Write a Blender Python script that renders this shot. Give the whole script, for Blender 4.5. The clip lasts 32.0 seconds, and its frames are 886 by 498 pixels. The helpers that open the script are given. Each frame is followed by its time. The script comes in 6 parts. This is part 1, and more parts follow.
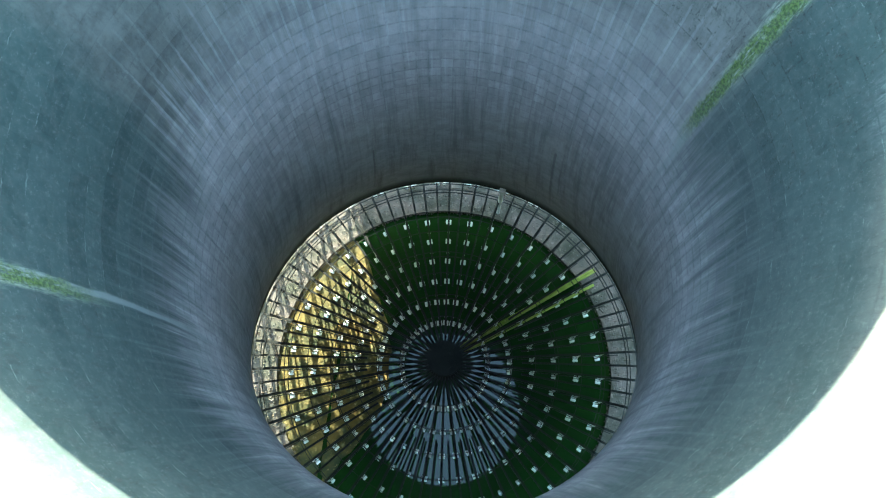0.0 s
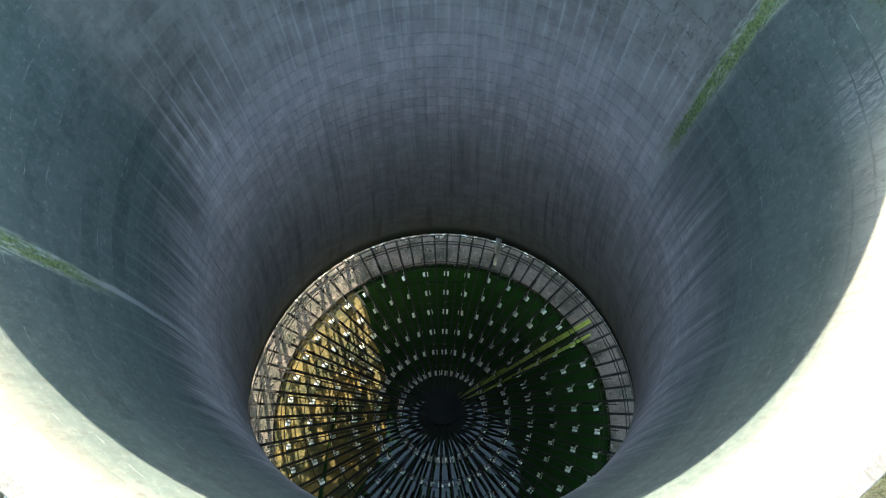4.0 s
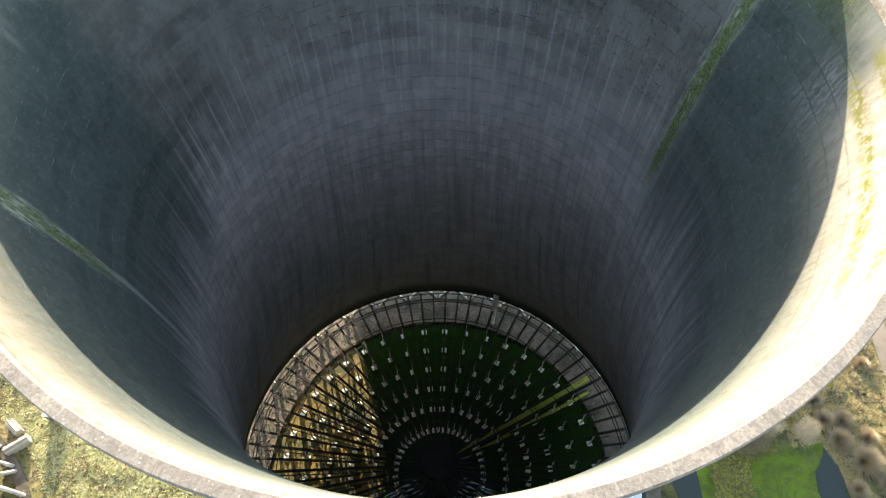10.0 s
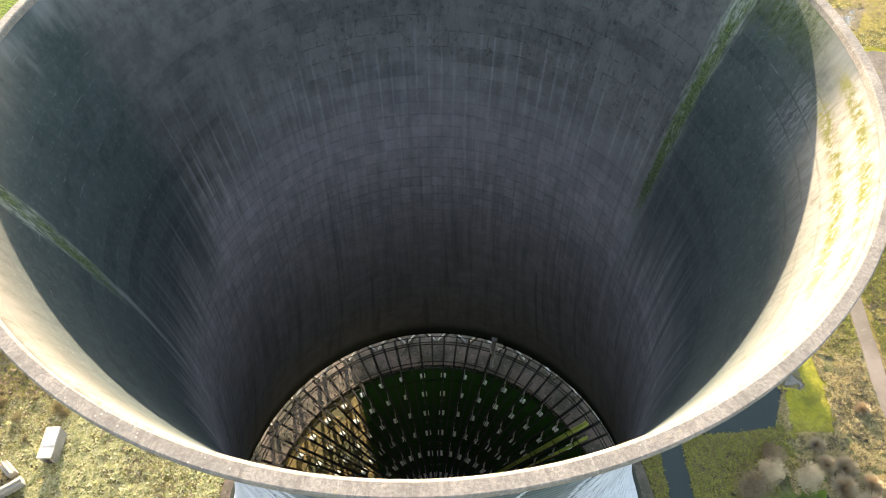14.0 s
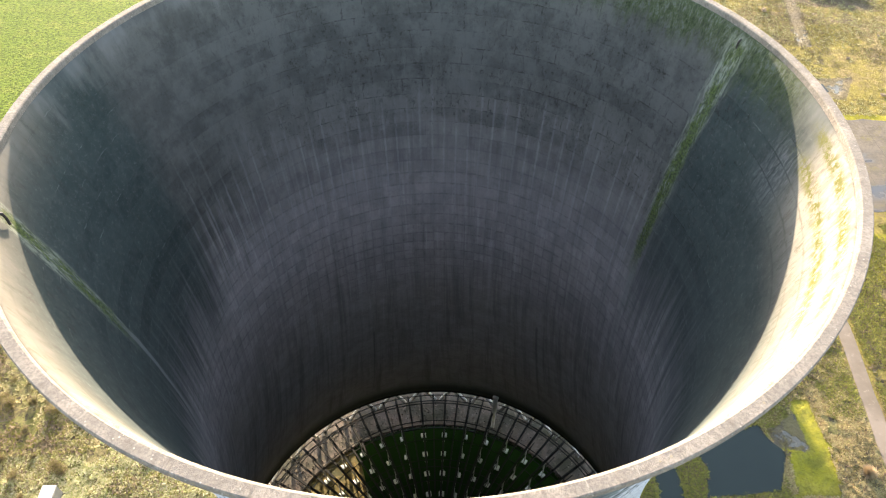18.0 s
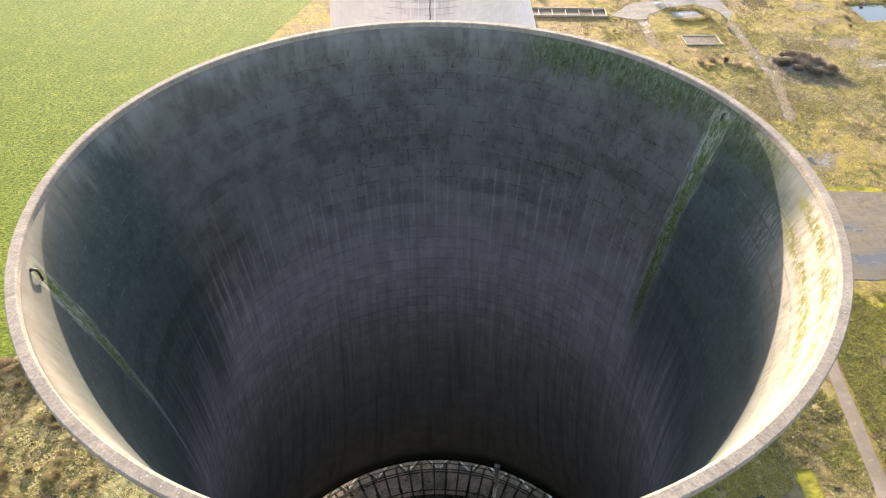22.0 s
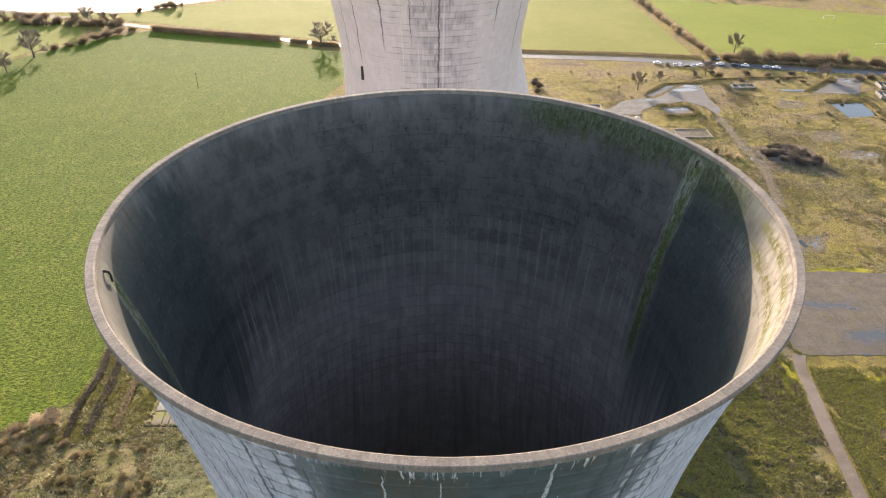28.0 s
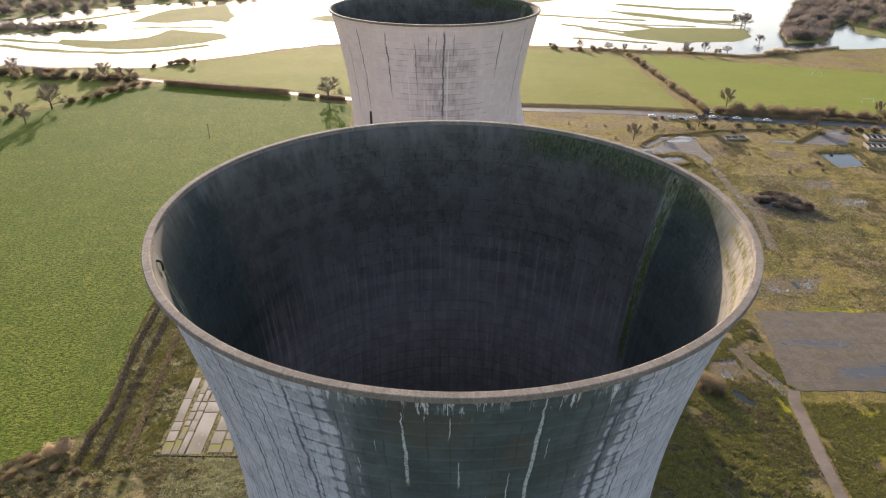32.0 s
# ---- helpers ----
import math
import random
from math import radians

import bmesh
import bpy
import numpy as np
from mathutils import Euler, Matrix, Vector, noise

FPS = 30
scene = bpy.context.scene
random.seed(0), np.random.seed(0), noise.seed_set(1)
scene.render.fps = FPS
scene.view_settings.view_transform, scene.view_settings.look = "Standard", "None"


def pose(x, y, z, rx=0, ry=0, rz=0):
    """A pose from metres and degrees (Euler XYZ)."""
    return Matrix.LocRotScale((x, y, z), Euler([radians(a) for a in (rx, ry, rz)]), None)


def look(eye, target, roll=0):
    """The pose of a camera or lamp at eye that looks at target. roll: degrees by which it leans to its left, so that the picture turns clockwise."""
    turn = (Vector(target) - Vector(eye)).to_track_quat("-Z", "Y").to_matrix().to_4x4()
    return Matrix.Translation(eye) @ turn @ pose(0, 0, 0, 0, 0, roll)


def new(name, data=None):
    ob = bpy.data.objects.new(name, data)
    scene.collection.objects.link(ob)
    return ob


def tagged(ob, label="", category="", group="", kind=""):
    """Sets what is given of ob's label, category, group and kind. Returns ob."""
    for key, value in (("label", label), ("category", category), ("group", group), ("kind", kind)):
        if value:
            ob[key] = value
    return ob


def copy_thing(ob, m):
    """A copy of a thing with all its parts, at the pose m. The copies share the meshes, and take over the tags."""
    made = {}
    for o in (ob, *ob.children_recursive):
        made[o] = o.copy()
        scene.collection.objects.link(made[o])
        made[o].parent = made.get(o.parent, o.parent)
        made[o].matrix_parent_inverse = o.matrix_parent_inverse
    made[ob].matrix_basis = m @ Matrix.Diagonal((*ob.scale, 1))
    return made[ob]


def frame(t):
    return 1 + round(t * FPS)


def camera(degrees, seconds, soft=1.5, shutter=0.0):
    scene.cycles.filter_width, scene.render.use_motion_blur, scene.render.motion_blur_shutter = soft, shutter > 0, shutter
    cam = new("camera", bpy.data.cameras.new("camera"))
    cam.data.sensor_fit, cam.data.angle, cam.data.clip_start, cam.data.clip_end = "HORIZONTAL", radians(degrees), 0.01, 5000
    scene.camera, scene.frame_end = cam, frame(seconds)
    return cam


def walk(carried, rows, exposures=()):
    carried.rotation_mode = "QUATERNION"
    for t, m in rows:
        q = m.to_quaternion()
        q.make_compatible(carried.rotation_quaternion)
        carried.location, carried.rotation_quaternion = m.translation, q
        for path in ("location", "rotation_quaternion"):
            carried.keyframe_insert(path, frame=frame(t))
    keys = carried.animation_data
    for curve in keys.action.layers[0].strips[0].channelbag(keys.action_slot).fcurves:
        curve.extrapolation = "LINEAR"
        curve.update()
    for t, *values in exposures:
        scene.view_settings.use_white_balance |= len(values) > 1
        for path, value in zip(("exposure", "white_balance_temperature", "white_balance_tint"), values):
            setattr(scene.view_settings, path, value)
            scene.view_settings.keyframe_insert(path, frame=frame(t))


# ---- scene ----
cam = camera(66.87, 32.0, 1.1)

PATH = [
    (0, -0.252, -17.057, 114.711, 18.437, 0.084, -0.815),
    (1, -0.245, -18.471, 114.767, 20.197, 0.094, -0.856),
    (2, -0.181, -19.837, 114.809, 21.947, 0.083, -0.902),
    (3, -0.098, -21.186, 114.794, 23.598, 0.081, -0.928),
    (3.5, -0.047, -21.840, 114.768, 24.397, 0.080, -0.934),
    (5.5, 0.118, -24.333, 114.516, 27.298, 0.119, -0.851),
    (6, 0.162, -24.961, 114.483, 27.958, 0.125, -0.818),
    (7, 0.265, -26.211, 114.455, 29.239, 0.127, -0.746),
    (8, 0.365, -27.235, 114.426, 30.470, 0.129, -0.662),
    (9, 0.488, -28.142, 114.400, 31.674, 0.121, -0.581),
    (10, 0.648, -28.992, 114.371, 32.865, 0.118, -0.509),
    (11, 0.847, -29.764, 114.347, 34.079, 0.119, -0.443),
    (12, 1.044, -30.491, 114.315, 35.293, 0.125, -0.369),
    (13, 1.197, -31.199, 114.266, 36.490, 0.142, -0.277),
    (13.5, 1.253, -31.558, 114.241, 37.090, 0.145, -0.226),
    (15.5, 1.294, -32.939, 114.222, 39.581, 0.098, 0.005),
    (16, 1.299, -33.193, 114.318, 40.270, 0.088, 0.048),
    (17, 1.319, -33.616, 114.603, 41.712, 0.068, 0.116),
    (18, 1.256, -33.991, 114.870, 43.205, 0.056, 0.149),
    (19, 1.141, -34.417, 115.119, 44.715, 0.015, 0.111),
    (20, 0.989, -34.923, 115.383, 46.215, -0.005, 0.101),
    (21, 0.867, -35.505, 115.670, 47.741, -0.043, 0.095),
    (22, 0.777, -36.214, 115.909, 49.255, -0.090, 0.122),
    (23, 0.696, -37.129, 115.973, 50.736, -0.128, 0.188),
    (24, 0.613, -38.261, 115.904, 52.191, -0.164, 0.262),
    (25, 0.528, -39.594, 115.763, 53.579, -0.190, 0.332),
    (25.5, 0.472, -40.319, 115.684, 54.241, -0.197, 0.369),
    (27.5, 0.212, -43.700, 115.519, 56.752, -0.255, 0.478),
    (28, 0.124, -44.606, 115.540, 57.353, -0.257, 0.501),
    (29, -0.019, -46.512, 115.571, 58.516, -0.254, 0.547),
    (30, -0.132, -48.538, 115.535, 59.643, -0.268, 0.594),
    (31, -0.187, -50.593, 115.480, 60.818, -0.306, 0.633),
    (32, -0.260, -52.702, 115.287, 61.962, -0.341, 0.675),
]
EXPOSURES = [
    (0, 4.25, 5300, -12), (3.5, 3.7, 5850, -1), (6, 3.2, 6200, 4), (9, 2.95, 6500, 7), (13, 2.75, 6700, 10), (16, 2.82, 6750, 12),
    (19, 2.8, 6750, 13), (23, 2.42, 6700, 16), (25, 2.2, 6650, 17), (28, 1.83, 6600, 18), (32, 1.28, 6550, 19),
]
walk(cam, [(t, pose(*p)) for t, *p in PATH], EXPOSURES)

# ---- world, sun ----
SUN_AZIMUTH, SUN_ELEVATION = 11.6, 12.3  # degrees towards -x from +y, and above the horizon
world = bpy.data.worlds.new("sky")
scene.world = world
world.use_nodes = True
wt = world.node_tree
sky = wt.nodes.new("ShaderNodeTexSky")
sky.sky_type = "NISHITA"
sky.sun_disc = False
sky.sun_elevation = radians(SUN_ELEVATION)
sky.sun_rotation = radians(360 - SUN_AZIMUTH)
sky.air_density, sky.dust_density = 1.0, 1.2
back = wt.nodes["Background"]
back.inputs["Strength"].default_value = 0.14
veil = wt.nodes.new("ShaderNodeMix")  # even pale light added to the whole sky as fill
veil.data_type, veil.blend_type = "RGBA", "ADD"
veil.inputs[0].default_value = 1.0
veil.inputs[7].default_value = (0.47, 0.51, 0.57, 1)
wt.links.new(sky.outputs["Color"], veil.inputs[6])
wt.links.new(veil.outputs[2], back.inputs["Color"])

sun_way = Vector((-math.sin(radians(SUN_AZIMUTH)) * math.cos(radians(SUN_ELEVATION)),
                  math.cos(radians(SUN_AZIMUTH)) * math.cos(radians(SUN_ELEVATION)),
                  math.sin(radians(SUN_ELEVATION))))
lamp = bpy.data.lights.new("sun", "SUN")
lamp.energy, lamp.angle, lamp.color = 5.0, radians(0.6), (1.0, 0.86, 0.68)
new("sun", lamp).matrix_world = look(sun_way * 900, (0, 0, 0))


# ---- materials ----
class Nodes:
    """A short way to write node materials."""

    def __init__(self, name):
        self.mat = bpy.data.materials.new(name)
        self.mat.use_nodes = True
        self.tree = self.mat.node_tree
        self.bsdf = self.tree.nodes["Principled BSDF"]
        self.coords = self.tree.nodes.new("ShaderNodeTexCoord").outputs["Object"]

    def put(self, socket, value):
        if isinstance(value, bpy.types.NodeSocket):
            self.tree.links.new(value, socket)
        elif isinstance(value, tuple) and len(value) == 3 and socket.type == "RGBA":
            socket.default_value = (*value, 1)
        else:
            socket.default_value = value

    def math(self, op, a, b=0.0, c=0.0):
        n = self.tree.nodes.new("ShaderNodeMath")
        n.operation = op
        for k, v in enumerate((a, b, c)):
            self.put(n.inputs[k], v)
        return n.outputs[0]

    def ramp(self, v, lo, hi, to0=0.0, to1=1.0):
        n = self.tree.nodes.new("ShaderNodeMapRange")
        n.interpolation_type = "SMOOTHSTEP"
        for k, x in enumerate((v, lo, hi, to0, to1)):
            self.put(n.inputs[k], x)
        return n.outputs[0]

    def mix(self, fac, a, b, how="MIX"):
        n = self.tree.nodes.new("ShaderNodeMix")
        n.data_type, n.blend_type = "RGBA", how
        self.put(n.inputs[0], fac)
        self.put(n.inputs[6], a)
        self.put(n.inputs[7], b)
        return n.outputs[2]

    def scaled(self, vec, x, y, z):
        n = self.tree.nodes.new("ShaderNodeVectorMath")
        n.operation = "MULTIPLY"
        self.put(n.inputs[0], vec)
        n.inputs[1].default_value = (x, y, z)
        return n.outputs[0]

    def noise(self, vec, scale, detail=4.0, rough=0.6, warp=0.0):
        n = self.tree.nodes.new("ShaderNodeTexNoise")
        self.put(n.inputs["Vector"], vec)
        n.inputs["Scale"].default_value, n.inputs["Detail"].default_value = scale, detail
        n.inputs["Roughness"].default_value, n.inputs["Distortion"].default_value = rough, warp
        return n.outputs["Fac"]

    def voronoi(self, vec, scale, feature="F1"):
        n = self.tree.nodes.new("ShaderNodeTexVoronoi")
        n.feature = feature
        self.put(n.inputs["Vector"], vec)
        n.inputs["Scale"].default_value = scale
        return n.outputs["Distance"]

    def split(self, vec):
        n = self.tree.nodes.new("ShaderNodeSeparateXYZ")
        self.put(n.inputs[0], vec)
        return n.outputs

    def join(self, x, y, z=0.0):
        n = self.tree.nodes.new("ShaderNodeCombineXYZ")
        for k, v in enumerate((x, y, z)):
            self.put(n.inputs[k], v)
        return n.outputs[0]

    def bricks(self, vec, width, height, mortar, c1, c2, cm, offset=0.0):
        n = self.tree.nodes.new("ShaderNodeTexBrick")
        n.offset, n.squash = offset, 1.0
        self.put(n.inputs["Vector"], vec)
        n.inputs["Scale"].default_value = 1.0
        n.inputs["Brick Width"].default_value, n.inputs["Row Height"].default_value = width, height
        n.inputs["Mortar Size"].default_value, n.inputs["Mortar Smooth"].default_value = mortar, 0.6
        for k, c in (("Color1", c1), ("Color2", c2), ("Mortar", cm)):
            self.put(n.inputs[k], c)
        return n.outputs["Color"], n.outputs["Fac"]

    def attribute(self, name):
        n = self.tree.nodes.new("ShaderNodeAttribute")
        n.attribute_name = name
        return n.outputs["Fac"]

    def random(self):
        return self.tree.nodes.new("ShaderNodeObjectInfo").outputs["Random"]

    def island(self):
        return self.tree.nodes.new("ShaderNodeNewGeometry").outputs["Random Per Island"]

    def bump(self, height, strength, distance):
        n = self.tree.nodes.new("ShaderNodeBump")
        n.inputs["Strength"].default_value, n.inputs["Distance"].default_value = strength, distance
        self.put(n.inputs["Height"], height)
        self.tree.links.new(n.outputs[0], self.bsdf.inputs["Normal"])

    def see_through(self, color, share):
        """Thin leaves and twigs let part of the light pass."""
        t = self.tree.nodes.new("ShaderNodeBsdfTranslucent")
        self.put(t.inputs["Color"], color)
        m = self.tree.nodes.new("ShaderNodeMixShader")
        m.inputs[0].default_value = share
        self.tree.links.new(self.bsdf.outputs[0], m.inputs[1])
        self.tree.links.new(t.outputs[0], m.inputs[2])
        self.tree.links.new(m.outputs[0], self.tree.nodes["Material Output"].inputs["Surface"])

    def done(self, color, rough=0.85, metal=0.0, spec=0.3):
        self.put(self.bsdf.inputs["Base Color"], color)
        self.put(self.bsdf.inputs["Roughness"], rough)
        self.put(self.bsdf.inputs["Metallic"], metal)
        self.put(self.bsdf.inputs["Specular IOR Level"], spec)
        return self.mat


def streak(n, ang, z, noise, at, half, top, bottom, fade):
    """A run-down mark on the shell: 1 inside it. at, half: degrees; top, bottom, fade: metres."""
    off = n.math("ABSOLUTE", n.math("ADD", n.math("SUBTRACT", ang, radians(at)), n.math("MULTIPLY", n.math("SUBTRACT", noise, 0.5), radians(half) * 1.6)))
    m = n.ramp(off, radians(half) * 0.35, radians(half), 1.0, 0.0)
    m = n.math("MULTIPLY", m, n.ramp(z, top, top - 0.6, 0.0, 1.0))
    return n.math("MULTIPLY", m, n.ramp(z, bottom - fade, bottom + fade))


def shell_coords(n):
    x, y, z = n.split(n.coords)
    ang = n.math("ARCTAN2", y, x)
    return ang, z, n.join(n.math("MULTIPLY", ang, 108 * 1.2 / (2 * math.pi)), z)


def concrete_inside():
    n = Nodes("shell_inside_concrete")
    ang, z, uv = shell_coords(n)
    u = n.split(uv)[0]
    big = n.noise(n.coords, 0.09, 3)
    fine = n.noise(n.coords, 1.6, 6, 0.7)
    grit = n.noise(n.coords, 5.0, 4, 0.7)
    blot = n.noise(n.coords, 0.35, 5, 0.7)
    runs = n.noise(n.scaled(n.coords, 1.0, 1.0, 0.02), 1.3, 4, 0.65)
    runs2 = n.noise(n.scaled(n.coords, 1.0, 1.0, 0.035), 0.45, 3)
    spots = n.noise(n.scaled(n.coords, 1, 1, 0.45), 1.5, 8, 0.8)
    # formwork: pale vertical seams and thin dark lift lines in the band round the throat
    wob = n.math("MULTIPLY", n.math("SUBTRACT", fine, 0.5), 0.2)
    across = n.math("ABSOLUTE", n.math("SUBTRACT", n.math("FRACT", n.math("ADD", n.math("DIVIDE", u, 1.2), wob)), 0.5))
    seam = n.ramp(across, 0.39, 0.45)
    lift = n.ramp(n.math("ABSOLUTE", n.math("SUBTRACT", n.math("FRACT", n.math("ADD", n.math("DIVIDE", z, 1.5), wob)), 0.5)), 0.40, 0.5)
    block, gap = n.bricks(uv, 1.2, 1.5, 0.01, (0.255, 0.228, 0.224), (0.325, 0.292, 0.282), (0.25, 0.225, 0.215))
    grid = n.math("MULTIPLY", n.ramp(z, 47, 54), n.ramp(z, 80, 68))
    col = n.mix(n.math("MULTIPLY", grid, 0.9), n.mix(n.ramp(blot, 0.35, 0.65), (0.325, 0.295, 0.275), (0.25, 0.228, 0.212)), n.mix(n.ramp(blot, 0.4, 0.62, 0.0, 0.5), block, (0.21, 0.192, 0.188)))
    upright = n.math("MULTIPLY", n.ramp(across, 0.43, 0.49), n.math("MULTIPLY", n.ramp(z, 46, 53), n.ramp(z, 67, 60)))
    # lower wall paler, making up in colour for the missing skylight
    col = n.mix(n.ramp(z, 50, 28, 0.0, 0.5), col, n.mix(n.ramp(blot, 0.35, 0.65), (0.41, 0.415, 0.41), (0.33, 0.335, 0.33)))
    # soft dark runs below
    soft = n.noise(n.join(u, n.math("MULTIPLY", z, 0.04)), 0.8, 5, 0.7)
    col = n.mix(n.math("MULTIPLY", n.ramp(soft, 0.47, 0.68), n.ramp(z, 60, 50, 0.35, 0.6)), col, (0.14, 0.132, 0.128))
    drips = n.noise(n.join(u, n.math("MULTIPLY", z, 0.03)), 1.7, 5, 0.7, 0.3)
    below = n.math("MULTIPLY", n.ramp(z, 84, 72), n.ramp(z, 14, 30))
    col = n.mix(n.math("MULTIPLY", n.ramp(drips, 0.50, 0.64, 0, 0.32), below), col, (0.15, 0.14, 0.14))
    col = n.mix(n.math("MULTIPLY", n.ramp(drips, 0.44, 0.34, 0, 0.28), below), col, (0.43, 0.40, 0.39))
    # upper lifts darker and greyer, smoother and darkest on the lee side, the lower border ragged
    edge = n.math("ADD", z, n.math("ADD", n.math("MULTIPLY", n.math("SUBTRACT", runs, 0.5), 10), n.math("MULTIPLY", n.math("SUBTRACT", drips, 0.5), 14)))
    west = n.ramp(n.math("COSINE", n.math("SUBTRACT", ang, radians(-172))), 0.6, 0.86)
    slow = n.math("ADD", z, n.math("MULTIPLY", n.math("SUBTRACT", runs, 0.5), 5))
    upper_dark = n.mix(west, n.ramp(slow, 60, 82), n.ramp(edge, 64, 75))
    col = n.mix(n.math("MULTIPLY", upper_dark, 0.9), col, n.mix(n.ramp(blot, 0.4, 0.65), (0.058, 0.058, 0.050), (0.040, 0.041, 0.035)))
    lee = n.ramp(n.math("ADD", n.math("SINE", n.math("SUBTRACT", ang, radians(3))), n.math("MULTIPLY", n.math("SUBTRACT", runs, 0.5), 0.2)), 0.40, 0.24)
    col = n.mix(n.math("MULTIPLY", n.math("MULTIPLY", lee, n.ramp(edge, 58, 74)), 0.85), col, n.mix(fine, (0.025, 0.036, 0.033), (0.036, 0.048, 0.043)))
    speck = n.math("MULTIPLY", lee, n.ramp(n.noise(n.coords, 3.2, 6, 0.85), 0.56, 0.66))
    col = n.mix(n.math("MULTIPLY", speck, 0.4), col, (0.11, 0.12, 0.11))
    lines = n.math("MAXIMUM", n.math("MULTIPLY", lift, grid), upright)
    col = n.mix(n.math("MULTIPLY", lines, n.ramp(spots, 0.4, 0.62, 0.1, 0.6)), col, n.mix(0.45, col, (0.03, 0.03, 0.03)))
    # thin broken pale lines along the lifts of the lee side
    dash = n.math("MULTIPLY", n.math("MULTIPLY", n.ramp(lift, 0.75, 1.0), lee), n.math("MULTIPLY", n.ramp(z, 68, 74), n.ramp(n.noise(n.scaled(n.coords, 1, 1, 3.0), 0.7, 5, 0.75), 0.54, 0.64)))
    col = n.mix(n.math("MULTIPLY", dash, 0.35), col, (0.20, 0.21, 0.195))
    # pale lime seams round the throat
    lime = n.math("MULTIPLY", seam, n.ramp(n.noise(n.scaled(n.coords, 1, 1, 0.05), 0.8, 3, 0.6), 0.36, 0.6, 0.3, 1.0))
    band = n.math("MULTIPLY", n.ramp(z, 58, 66), n.ramp(n.math("ADD", z, n.math("MULTIPLY", runs, 14)), 88, 79))
    col = n.mix(n.math("MULTIPLY", n.math("MULTIPLY", lime, band), n.ramp(lee, 0, 1, 0.36, 0.06)), col, n.mix(0.6, col, (0.36, 0.355, 0.345)))
    # mould hanging from the lift lines of the upper part, broken up
    hang = n.math("MULTIPLY", n.ramp(z, 72, 80), n.ramp(spots, 0.52, 0.62))
    col = n.mix(n.math("MULTIPLY", hang, n.ramp(big, 0.35, 0.6, 0.1, 0.55)), col, (0.032, 0.031, 0.028))
    # dark broken joints: a close grid round the throat, wide bonded courses above it
    slip = n.noise(n.coords, 0.7, 5, 0.7)
    drift = n.math("SUBTRACT", slip, 0.5)
    close = n.join(n.math("ADD", u, n.math("MULTIPLY", drift, 0.5)), n.math("ADD", z, n.math("MULTIPLY", n.math("SUBTRACT", fine, 0.5), 0.5)))
    joint = n.bricks(close, 1.2, 1.5, 0.2, (0, 0, 0), (0, 0, 0), (1, 1, 1))[1]
    throat = n.math("MULTIPLY", n.ramp(z, 53, 58), n.ramp(slow, 77, 69))
    col = n.mix(n.math("MULTIPLY", n.math("MULTIPLY", joint, throat), n.math("MULTIPLY", n.ramp(blot, 0.36, 0.6, 0.1, 0.45), n.ramp(spots, 0.4, 0.62, 0.2, 0.9))), col, (0.12, 0.113, 0.12))
    bonded = n.join(n.math("ADD", u, n.math("MULTIPLY", drift, 0.8)), n.math("ADD", z, n.math("MULTIPLY", drift, 0.22)))
    course = n.bricks(bonded, 1.8, 1.5, 0.075, (0, 0, 0), (0, 0, 0), (1, 1, 1), 0.5)[1]
    upper = n.math("MULTIPLY", n.ramp(z, 72, 77), n.ramp(z, 90.8, 89.2))
    mouldy = n.ramp(n.math("COSINE", n.math("SUBTRACT", ang, radians(66))), 0.05, 0.8, 0.3, 1.0)
    worn = n.math("MULTIPLY", n.ramp(n.noise(n.coords, 0.9, 6, 0.75), 0.45, 0.6), n.ramp(grit, 0.36, 0.56, 0.2, 1.0))
    col = n.mix(n.math("MULTIPLY", n.math("MULTIPLY", course, upper), n.math("MULTIPLY", mouldy, n.math("MULTIPLY", worn, 0.7))), col, (0.02, 0.019, 0.016))
    tone = n.bricks(uv, 11.0, 1.5, 0.0, (0.72, 0.72, 0.72), (1.12, 1.1, 1.08), (1, 1, 1), 0.37)[0]
    col = n.mix(n.math("MULTIPLY", n.ramp(z, 66, 74), n.ramp(blot, 0.35, 0.6, 0.25, 0.8)), col, n.mix(1.0, col, tone, "MULTIPLY"))
    fleck = n.ramp(n.noise(n.scaled(n.coords, 1, 1, 0.7), 2.4, 8, 0.85), 0.53, 0.63)
    col = n.mix(n.math("MULTIPLY", n.math("MULTIPLY", fleck, upper), n.math("MULTIPLY", mouldy, n.ramp(blot, 0.4, 0.58, 0.1, 0.8))), col, (0.018, 0.016, 0.012))
    # a scratched bare patch beside the sunlit lifts
    bare = n.math("MULTIPLY", n.ramp(n.math("ABSOLUTE", n.math("ADD", n.math("SUBTRACT", ang, radians(-1)), n.math("MULTIPLY", drift, 0.12))), 0.13, 0.02), n.math("MULTIPLY", n.ramp(z, 82.5, 86), n.ramp(z, 89.4, 87.6)))
    scratch = n.ramp(n.noise(n.scaled(n.coords, 1, 1, 0.12), 4.0, 6, 0.75), 0.42, 0.62, 0.08, 0.45)
    col = n.mix(n.math("MULTIPLY", n.math("MULTIPLY", bare, scratch), n.math("SUBTRACT", 1.0, n.math("MULTIPLY", course, 0.8))), col, (0.19, 0.18, 0.175))
    # pale washed top lift with drips
    wash = n.math("MULTIPLY", n.ramp(n.math("ADD", z, n.math("MULTIPLY", runs, 5.0)), 91.0, 93.4), n.ramp(runs2, 0.4, 0.6, 0.1, 0.5))
    col = n.mix(wash, col, (0.14, 0.135, 0.125))
    # lee side's sunlit top lifts, the sun's brightness put into a cream colour
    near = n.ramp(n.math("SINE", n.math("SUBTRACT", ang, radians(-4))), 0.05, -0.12)
